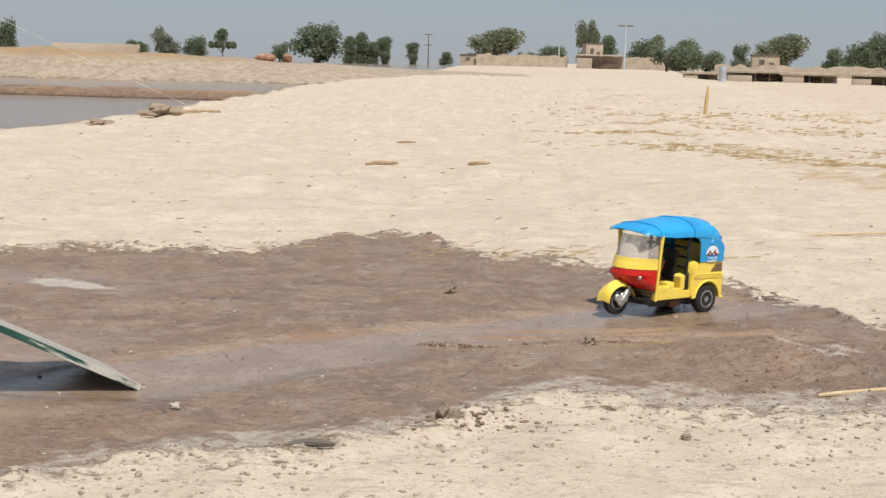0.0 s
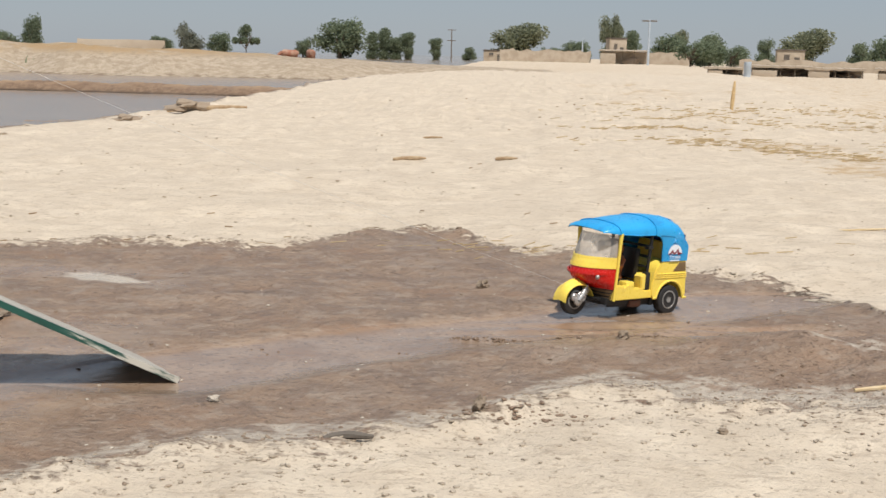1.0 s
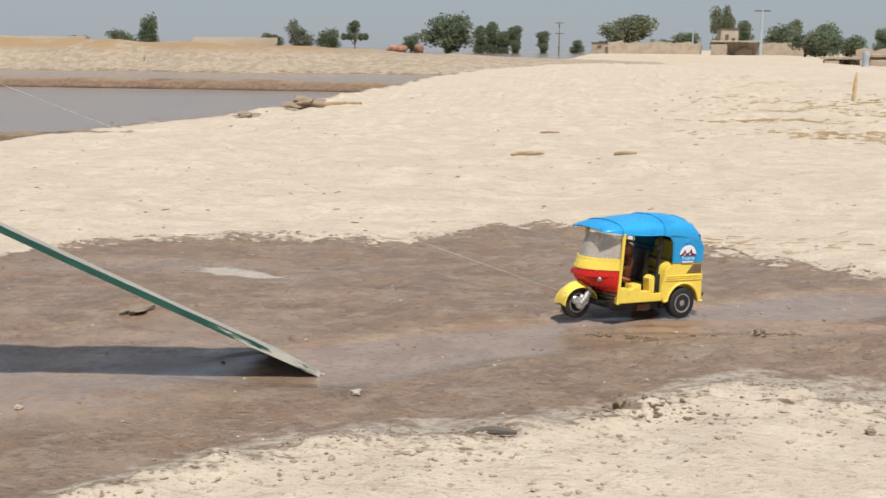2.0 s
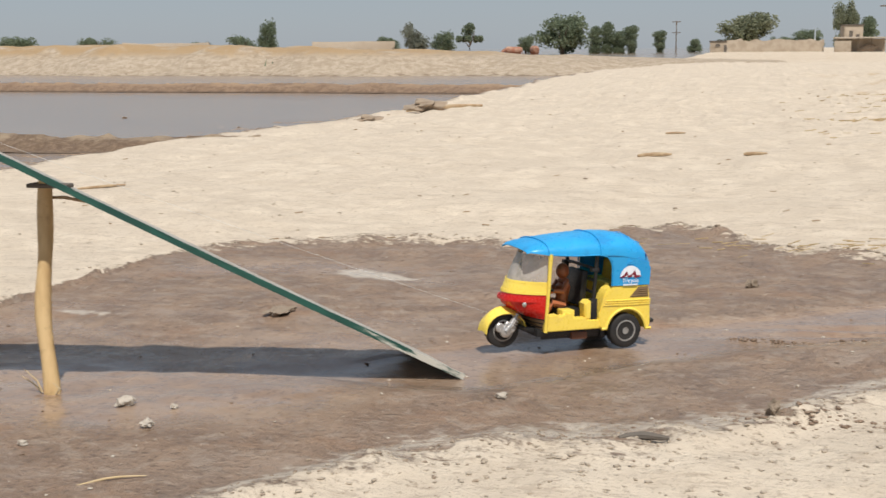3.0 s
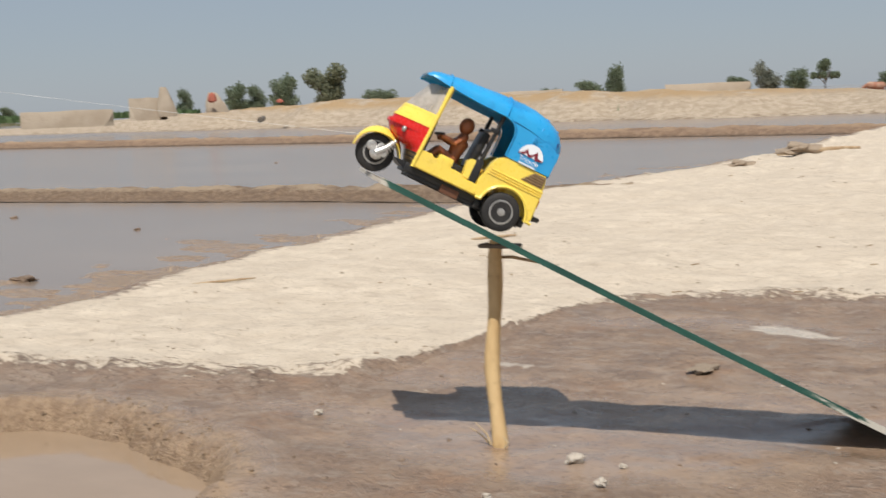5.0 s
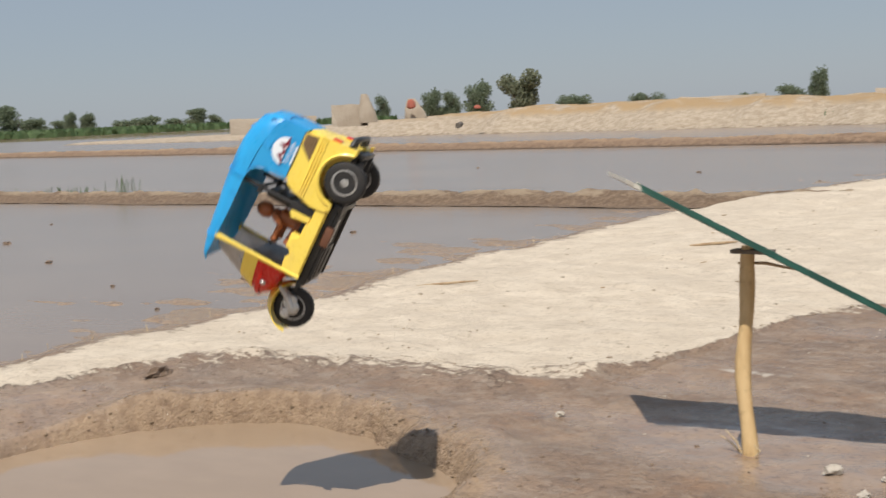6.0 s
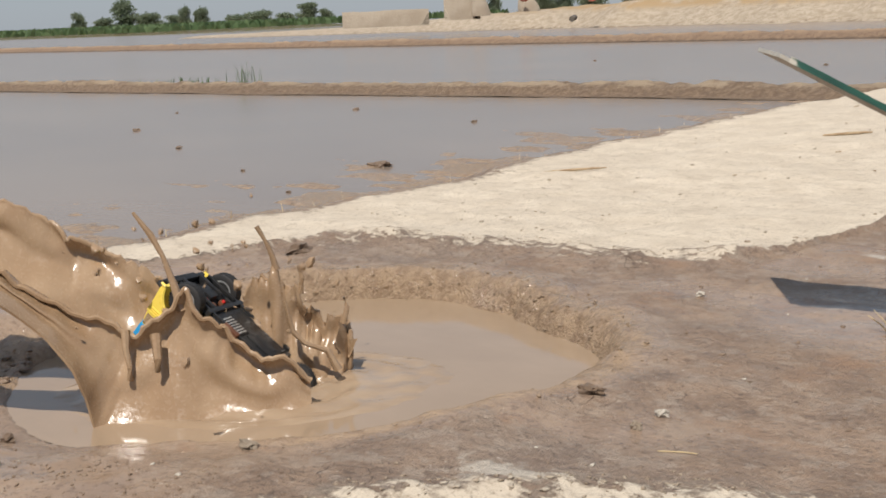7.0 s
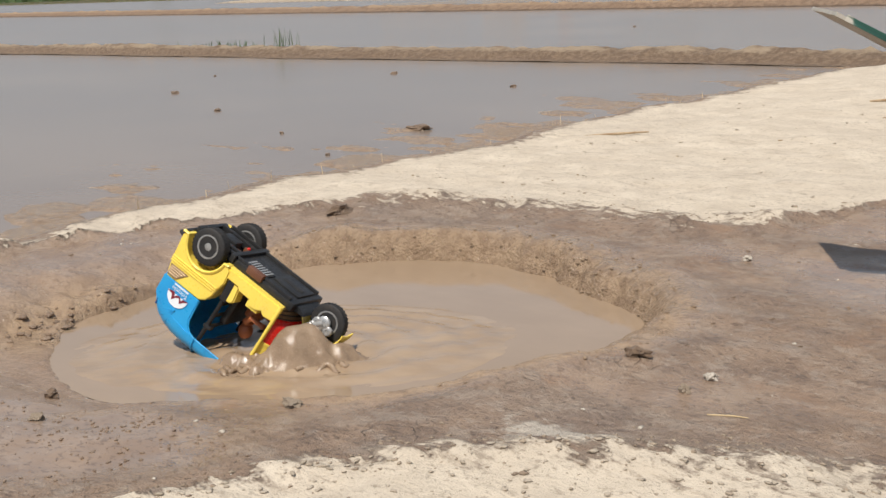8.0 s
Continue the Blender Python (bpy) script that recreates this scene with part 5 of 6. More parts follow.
blades("crop_field", 9000, crop_spot, 1.0, 0.55, CROP, "green standing crop beyond the flooded fields", "crop", 5)
blades("grass_tuft", 26, lambda r: (-12.7 + r.gauss(0, 0.10), 9.2 + r.gauss(0, 0.10), 0.05), 0.26, 0.004, CROP, "thin green weeds on the dike", "weeds", 6, 0.8)
blades("grass_tuft", 40, lambda r: (-14.0 + r.gauss(0, 0.5), 9.2 + r.gauss(0, 0.1), 0.02), 0.10, 0.008, CROP, "low green weeds on the dike", "weeds", 7, 0.8)


def shore_spot(rnd):
    y = rnd.uniform(1.6, 12)
    x = float(np.interp(y, SHORE_Y, SHORE_X)) - abs(rnd.gauss(0.05, 0.12))
    return x, y, height(x, y)


blades("dry_grass", 46, shore_spot, 0.05, 0.0016, STRAW, "sparse dry grass stalks along the shore", "grass", 8, 1.2)
blades("dry_grass", 26, lambda r: (-15 + r.gauss(0, 0.6), 40.2 + r.gauss(0, 0.3), 0.25), 0.22, 0.05, LEAF, "small green shrub on the bank face", "shrub", 9, 0.9)


# ---- stones, clods, sticks and straw ----
def clod(name, x, y, r, flat, material, label, category, seed, turn=0.0, longer=1.0, sink=0.25):
    bm = lump(seed, 0.75, 3)
    m = pose(x, y, height(x, y) + r * flat * (1 - sink), 0, 0, turn) @ Matrix.Diagonal((r * longer, r, r * flat, 1))
    return tagged(part(name, bm, material, None, "", m, angle=35), label, category)


for k, (x, y, r) in enumerate(((-0.551, 2.655, 0.013), (-1.362, 2.391, 0.019), (-1.255, 2.279, 0.014), (-1.252, 2.408, 0.009), (-1.451, 2.118, 0.010), (-2.193, 2.565, 0.013), (-1.73, 1.663, 0.013))):
    tagged(clod("stone", x, y, r * 0.82, 0.75, STONE, "small pale stone lying on the wet mud", "stone", 40 + k, 40 * k, 1.2), group="stones on the mud")
for k, (x, y, r, f, g) in enumerate(((-1.904, 1.662, 0.018, 0.6, 1.4), (0.049, 2.568, 0.017, 1.2, 0.9), (0.031, 4.093, 0.016, 0.9, 1.1), (-1.368, 3.386, 0.030, 0.35, 1.7), (-3.64, 2.34, 0.030, 0.5, 1.8), (-2.80, 0.83, 0.014, 0.7, 1.0), (-1.72, 1.56, 0.010, 0.8, 1.2),
                                        (-2.28, 1.06, 0.014, 0.5, 1.6), (0.43, 3.32, 0.016, 0.8, 1.2), (0.56, 2.50, 0.008, 0.8, 1.3), (-2.60, 0.70, 0.012, 0.6, 1.3))):
    tagged(clod("clod", x, y, r, f, LUMP if k in (0, 4, 5) else CLOD, "lump of brown soil on the mud", "clod", 60 + k, 25 * k, g), group="clods on the mud")
for x, y, r, l in ((-3.309, 13.2, 0.13, "weathered brown rock on the sand crest"), (-3.62, 12.0, 0.085, "small brown rock on the sand crest")):
    clod("rock", x, y, r, 0.5, CLOD, l, "rock", 81, 20, 1.5)
clod("clod", -5.49, 4.5, 0.045, 0.4, LUMP, "mud lump standing out of the flooded field", "clod", 83, 10, 1.5, -0.8).location.z = WATER + 0.01
for k, (x, y) in enumerate(((-5.15, 3.55), (-6.8, 6.8), (-8.8, 7.4), (-10.5, 6.6), (-7.6, 4.6), (-9.2, 5.3), (-6.1, 4.0), (-12.0, 15.5), (-7.5, 14.2), (-5.3, 12.6))):
    c = clod("clod", x, y, 0.012 + 0.007 * (k % 3), 0.6, LUMP, "small mud lump in the flooded field", "clod", 90 + k, 30 * k, 1.2, -1.0)
    c.location.z = WATER + 0.004


def stick(name, x, y, length, r, turn, label, material=TWIG, bend=0.03, tilt=3.0, lift=None):
    pts = [(u * length - length / 2, bend * length * math.sin(u * 5 + x), bend * length * 0.4 * math.sin(u * 3)) for u in np.linspace(0, 1, 7)]
    z = height(x, y) + (r * 0.7 if lift is None else lift)
    return tagged(part(name, tube(pts, [r * 0.7, r, r, r * 1.1, r, r * 0.8, r * 0.5], 7), material, None, "", pose(x, y, z, 0, -tilt, turn)), label, "stick")


stick("stick", -0.518, 8.061, 0.22, 0.014, 4, "short brown stick lying on the sand")
stick("stick", 0.122, 8.10, 0.15, 0.012, -8, "short split piece of wood on the sand")
stick("stick", -0.45, 9.6, 0.16, 0.009, -12, "thin pale stick on the sand")
stick("stick", -3.95, 4.32, 0.30, 0.006, 34, "thin crooked stick on the sand")
stick("stick", -3.4, 6.05, 0.26, 0.008, 30, "thin crooked stick on the sand")
stick("stick", -3.2, 13.6, 0.9, 0.03, 25, "driftwood branch beside the rock")
stick("straw_stalk", 1.72, 5.5, 0.55, 0.005, 4, "long pale straw stalk on the sand", STRAW, 0.01)
stick("straw_stalk", 1.08, 2.83, 0.34, 0.006, 12, "pale reed stalk at the edge of the mud", STRAW, 0.01)
stick("straw_stalk", 1.18, 2.96, 0.26, 0.005, 2, "pale reed stalk at the edge of the mud", STRAW, 0.01)
stick("straw_stalk", -1.59, 1.5, 0.075, 0.0016, 15, "short pale straw on the mud", STRAW, 0.02)
stick("straw_stalk", -1.17, 1.95, 0.14, 0.0022, 30, "short pale straw on the mud", STRAW, 0.05)
stick("straw_stalk", -3.1, 1.02, 0.10, 0.006, 60, "pale root sticking out of the pit rim", STRAW, 0.1, 35, 0.03)
stick("stake", 2.79, 14.58, 0.42, 0.022, 0, "pale wooden stake standing in the sand", POLE, 0.02, 86, 0.16)
stick("stick", -0.21, 2.365, 0.10, 0.008, 6, "dark curled flake of dried mud", DARKWOOD, 0.08)


def crumbs(name, count, place, rmin, rmax, material, label, seed):
    """Loose crumbs too many to count, as one thing."""
    rnd = random.Random(seed)
    base = []
    for s in range(4):
        bm = lump(seed + s, 0.75, 2)
        base.append(([v.co.copy() for v in bm.verts], [[v.index for v in f.verts] for f in bm.faces]))
        bm.free()
    spots = [place(rnd) for _ in range(count)]
    zs = plan(np.array([p[0] for p in spots]), np.array([p[1] for p in spots]))[0]
    verts, faces = [], []
    for (x, y), z in zip(spots, zs):
        vs, fs = base[rnd.randrange(4)]
        r = rmin + (rmax - rmin) * rnd.random() ** 2.5
        m = pose(x, y, float(z) + r * 0.25, 0, 0, rnd.uniform(0, 360)) @ Matrix.Diagonal((r * rnd.uniform(1, 1.7), r, r * rnd.uniform(0.3, 0.7), 1))
        b = len(verts)
        verts += [m @ v for v in vs]
        faces += [[b + i for i in f] for f in fs]
    me = bpy.data.meshes.new(name)
    me.from_pydata(verts, [], faces)
    me.materials.append(material)
    me.polygons.foreach_set("use_smooth", np.ones(len(faces), dtype=bool))
    return tagged(new(name, me), label, "soil crumbs", kind="stuff")


def rim_spot(rnd):
    if rnd.random() < 0.5:
        x = rnd.uniform(-2.4, 1.6)
        return x, float(np.interp(x, NEAR_X, NEAR_Y)) + rnd.gauss(0, 0.07)
    x = rnd.uniform(-4.1, 1.9)
    return x, float(np.interp(x, FAR_X, FAR_Y)) + rnd.gauss(0.02, 0.06)


def near_sand_spot(rnd):
    x = rnd.uniform(-2.2, 1.4)
    return x, float(np.interp(x, NEAR_X, NEAR_Y)) - abs(rnd.gauss(0.0, 0.35))


def far_sand_spot(rnd):
    y = 3.0 + 14 * rnd.random() ** 1.6
    x = rnd.uniform(-4.2, 4.0)
    return x, max(y, float(np.interp(x, FAR_X, FAR_Y)) + 0.05)


def corner_spot(rnd):
    return rnd.gauss(1.14, 0.24), rnd.gauss(3.1, 0.28)


def mud_spot(rnd):
    x = rnd.uniform(-4.0, 1.2)
    a, b = float(np.interp(x, NEAR_X, NEAR_Y)), float(np.interp(x, FAR_X, FAR_Y))
    y = rnd.uniform(a, b)
    return (x, y) if math.hypot(x - PIT[0], y - PIT[1]) > 0.9 else (x, a + 0.05)


def pit_rim_spot(rnd):
    a = rnd.uniform(-30, 215)
    r = float(np.interp((a + 180) % 360 - 180, PIT_A, PIT_R)) + rnd.gauss(0.02, 0.04)
    return PIT[0] + r * math.cos(math.radians(a)), PIT[1] + r * math.sin(math.radians(a))


def pit_wall_spot(rnd):
    a = rnd.uniform(15, 205)
    r = float(np.interp((a + 180) % 360 - 180, PIT_A, PIT_R)) + rnd.gauss(-0.075, 0.04)
    return PIT[0] + r * math.cos(math.radians(a)), PIT[1] + r * math.sin(math.radians(a))


def left_corner_spot(rnd):
    return rnd.gauss(-2.35, 0.18), rnd.gauss(0.72, 0.12)


crumbs("soil_crumbs", 2800, rim_spot, 0.001, 0.0042, CLOD, "brown soil crumbs along the edge of the mud", 3)
crumbs("soil_crumbs", 240, near_sand_spot, 0.001, 0.0055, CLOD, "small brown clods scattered on the dry silt", 7)
crumbs("soil_crumbs", 2200, near_sand_spot, 0.001, 0.0055, PALECLOD, "small pale clods scattered on the dry silt", 11)
crumbs("soil_crumbs", 260, far_sand_spot, 0.0015, 0.008, CLOD, "small clods scattered over the sand slope", 13)
crumbs("soil_crumbs", 1800, far_sand_spot, 0.0015, 0.008, PALECLOD, "pale crusts scattered over the sand slope", 17)
crumbs("soil_crumbs", 120, lambda r: (r.gauss(0.14, 0.09), r.gauss(2.56, 0.04)), 0.001, 0.0065, LUMP, "dark clods broken out of the mud edge", 43)
crumbs("soil_crumbs", 130, lambda r: (r.uniform(-0.05, 0.55), 3.36 + r.gauss(0, 0.012)), 0.0015, 0.008, LUMP, "ragged mud pushed up beside the wheel rut", 47)
crumbs("soil_crumbs", 900, corner_spot, 0.0008, 0.0042, LUMP, "churned brown clods at the corner of the mud", 19)
crumbs("soil_crumbs", 420, mud_spot, 0.0012, 0.0045, STONE, "white specks and grit on the mud", 23)
crumbs("soil_crumbs", 420, mud_spot, 0.0015, 0.005, LUMP, "dark specks on the mud", 29)
crumbs("mud_lumps", 260, pit_wall_spot, 0.0015, 0.006, GLAZE, "glossy wet mud lumps clinging to the pit wall", 53)
crumbs("mud_lumps", 120, pit_rim_spot, 0.0015, 0.005, CHURN, "wet mud lumps along the rim of the pit", 31)
crumbs("mud_lumps", 110, lambda r: (r.gauss(-3.42, 0.05), r.gauss(1.28, 0.14)), 0.002, 0.011, LUMP, "dark crumbling mud lumps on the low side of the pit", 41)
crumbs("soil_crumbs", 420, left_corner_spot, 0.0008, 0.0034, LUMP, "churned brown clods beside the pit", 37)


def litter(name, count, place, length, label, seed, material=STRAW):
    """Straw lying on the ground, as one thing."""
    rnd = random.Random(seed)
    spots = [place(rnd) for _ in range(count)]
    zs = plan(np.array([p[0] for p in spots]), np.array([p[1] for p in spots]))[0]
    verts, faces = [], []
    for (x, y), z in zip(spots, zs):
        a, l, w = rnd.uniform(-0.9, 0.9), length * rnd.uniform(0.4, 1.2), 0.0011 * rnd.uniform(0.7, 1.5) * (1 + y / 5)
        dx, dy, up = math.cos(a) * l / 2, math.sin(a) * l / 2, rnd.uniform(0, 0.16) * l
        b = len(verts)
        z = float(z) + 0.004
        verts += [(x - dx, y - dy, z), (x - dx, y - dy, z + w * 1.6), (x + dx, y + dy, z + up + w * 1.6), (x + dx, y + dy, z + up), (x, y - w, z + up * 0.5 + w), (x, y + w, z + up * 0.6 + w)]
        faces += [(b, b + 1, b + 2, b + 3), (b, b + 4, b + 3), (b, b + 5, b + 3)]
    me = bpy.data.meshes.new(name)
    me.from_pydata(verts, [], faces)
    me.materials.append(material)
    return tagged(new(name, me), label, "straw", kind="stuff")


def drift(cx, cy, sx, sy, tilt):
    def spot(rnd):
        u, v = rnd.gauss(0, sx), rnd.gauss(0, sy)
        return cx + u * math.cos(tilt) - v * math.sin(tilt), cy + u * math.sin(tilt) + v * math.cos(tilt)
    return spot


for k, (cx, cy, sx, sy, tilt, n) in enumerate(((1.9, 9.6, 0.55, 0.28, -0.25, 200), (2.7, 8.9, 0.45, 0.25, -0.5, 160), (3.4, 8.6, 0.4, 0.3, -0.9, 170), (3.6, 9.8, 0.3, 0.5, 0.0, 130), (2.6, 14.0, 1.0, 0.6, 0.0, 170), (3.4, 12.0, 0.9, 0.5, -0.3, 170), (1.9, 12.6, 0.6, 0.3, 0.1, 90), (2.9, 6.4, 0.25, 0.12, 0.0, 120), (1.4, 11.0, 0.4, 0.2, -0.2, 160), (4.4, 15.0, 1.2, 0.8, 0.0, 170))):
    litter("straw_litter", n, drift(cx, cy, sx * 0.8, sy * 0.7, tilt), 0.085, "brown straw strewn over the sand slope", 200 + k)
litter("straw_litter", 60, lambda r: (r.gauss(0.35, 0.45), 4.95 + r.gauss(0, 0.12)), 0.07, "bits of straw along the edge of the mud", 230)
litter("straw_litter", 110, far_sand_spot, 0.035, "scattered bits of straw on the sand", 231, TWIG)


# ---- flying mud: x along the pit, y away, z up ----
BLAST = pose(-2.85, 1.40, -0.085, 0, 0, 43.1)


def spread(pts, n):
    """Resample a line of (x, z) pairs evenly."""
    k = np.linspace(0, len(pts) - 1, n)
    i = np.arange(len(pts))
    return np.interp(k, i, [p[0] for p in pts]), np.interp(k, i, [p[1] for p in pts])


def curtain(name, rim, foot, y_rim, y_foot, bulge, label, seed, n=56, m=16, ragged=0.02):
    """A thin curved sheet of thrown mud between a ragged rim and its foot."""
    rx, rz = spread(rim, n)
    fx, fz = spread(foot, n)
    grid = []
    for j in range(m + 1):
        v = j / m
        row = []
        for i in range(n):
            u = i / (n - 1)
            w = ragged * noise.noise(Vector((u * 14, seed, 0))) + 0.6 * ragged * noise.noise(Vector((u * 38, seed, 4)))
            x = fx[i] + (rx[i] - fx[i]) * v + 0.008 * noise.noise(Vector((u * 9, v * 5, seed)))
            z = fz[i] + (rz[i] - fz[i]) * v + w * v * v
            y = y_foot + (y_rim - y_foot) * v + bulge * math.sin(math.pi * v) + 0.035 * noise.noise(Vector((u * 6, v * 3, seed + 9)))
            row.append((x, y, z))
        grid.append(row)
    ob = tagged(empty(name, BLAST @ pose(0, 0, -0.7)), label, "mud splash", "thrown mud")
    part("sheet", sheet(grid, 0.006), SPLASH, ob, angle=80)
    lip = grid[-1]
    part("lip", tube([Vector(p) for p in lip], [0.006 + 0.004 * abs(noise.noise(Vector((i * 0.5, seed, 2)))) for i in range(n)], 7), SPLASH, ob)
    return ob


FARWALL = curtain("mud_splash", ((-0.74, 0.54), (-0.58, 0.49), (-0.43, 0.405), (-0.355, 0.36), (-0.265, 0.31), (-0.18, 0.262), (-0.09, 0.21), (-0.03, 0.16)), ((-0.74, 0.34), (-0.58, 0.28), (-0.43, 0.22), (-0.33, 0.15), (-0.22, 0.09), (-0.12, 0.06), (-0.04, 0.03), (0.0, 0.0)), 0.16, 0.02, 0.05, "high brown sheet of thrown mud", 3, 90, 18, 0.022)
NEARWALL = curtain("mud_splash", ((-0.70, 0.46), (-0.53, 0.395), (-0.436, 0.343), (-0.382, 0.305), (-0.315, 0.265), (-0.254, 0.233), (-0.191, 0.206), (-0.144, 0.193), (-0.111, 0.203), (-0.073, 0.225), (-0.043, 0.268), (-0.023, 0.275), (-0.001, 0.238), (0.03, 0.212), (0.066, 0.183), (0.103, 0.150), (0.147, 0.130), (0.20, 0.118), (0.255, 0.06)),
                   ((-0.70, 0.45), (-0.53, 0.38), (-0.43, 0.32), (-0.375, 0.27), (-0.31, 0.21), (-0.262, 0.14), (-0.236, 0.07), (-0.225, 0.0), (-0.22, -0.03), (-0.16, -0.03), (-0.11, -0.03), (-0.06, -0.03), (-0.01, -0.03), (0.04, -0.03), (0.085, -0.03), (0.13, -0.03), (0.18, -0.03), (0.22, -0.03), (0.25, -0.03)), -0.17, -0.27, 0.035, "brown curling wave of thrown mud", 7, 110, 20, 0.02)
CROWN = curtain("mud_splash", ((0.064, 0.205), (0.095, 0.24), (0.125, 0.253), (0.151, 0.262), (0.173, 0.225), (0.2, 0.214), (0.226, 0.169), (0.253, 0.141), (0.288, 0.135), (0.319, 0.128), (0.331, 0.084), (0.327, 0.024), (0.31, -0.02)), ((0.07, -0.03), (0.10, -0.03), (0.13, -0.03), (0.16, -0.03), (0.18, -0.03), (0.20, -0.03), (0.22, -0.03), (0.24, -0.03), (0.26, -0.03), (0.275, -0.03), (0.285, -0.03), (0.29, -0.03), (0.30, -0.03)), 0.10, -0.02, 0.03, "ragged crown of thrown mud", 11, 80, 14, 0.045)


def strand(pts, r, label):
    ob = tagged(empty("mud_strand", BLAST @ pose(0, 0, -0.7)), label, "mud splash", "thrown mud")
    part("sheet", tube(pts, [r * k for k in (1.6, 1.2, 0.8, 1.1, 0.5)][: len(pts)], 8), SPLASH, ob)
    return ob


STRANDS = [strand([(-0.036, -0.14, 0.21), (-0.055, -0.12, 0.271), (-0.079, -0.10, 0.333), (-0.103, -0.10, 0.385), (-0.140, -0.10, 0.44)], 0.0075, "thin strand of mud in the air"),
           strand([(0.153, 0.1, 0.25), (0.144, 0.1, 0.289), (0.13, 0.1, 0.325), (0.111, 0.1, 0.362)], 0.006, "thin strand of mud in the air"),
           strand([(0.303, 0.0, 0.014), (0.279, 0.0, 0.064), (0.224, 0.0, 0.084), (0.196, 0.0, 0.116), (0.183, 0.0, 0.191)], 0.007, "curling strand of mud in the air"),
           strand([(0.21, 0.09, 0.19), (0.217, 0.09, 0.23), (0.21, 0.09, 0.262)], 0.005, "thin strand of mud in the air"),
           strand([(0.315, 0.09, 0.11), (0.325, 0.09, 0.15), (0.318, 0.09, 0.175)], 0.005, "thin strand of mud in the air"),
           strand([(-0.16, -0.18, 0.18), (-0.158, -0.20, 0.14), (-0.15, -0.21, 0.10), (-0.152, -0.21, 0.07)], 0.007, "drooping strand of mud"),
           strand([(-0.09, -0.19, 0.17), (-0.082, -0.22, 0.12), (-0.085, -0.22, 0.09)], 0.008, "drooping strand of mud")]


def drops():
    rnd = random.Random(77)
    out = []
    meshes = [mesh_of("drop", lump(300 + s, 0.5, 1), SPLASH) for s in range(4)]
    for k in range(70):
        r = 0.003 + 0.010 * rnd.random() ** 2
        ob = tagged(new("mud_drop", meshes[k % 4]), "drop of brown mud in the air", "mud drop", "drops of thrown mud")
        ob.scale = (r * rnd.uniform(0.8, 1.6), r, r * rnd.uniform(0.8, 1.4))
        a = rnd.uniform(0, 6.28)
        v = rnd.uniform(0.15, 0.7)
        out.append((ob, Vector((rnd.gauss(0.05, 0.12), rnd.gauss(0.05, 0.08), 0.0)), Vector((v * math.cos(a) - 0.25, v * math.sin(a), rnd.uniform(0.7, 1.75))), 6.55 + rnd.uniform(0, 0.3)))
    return out


DROPS = drops()


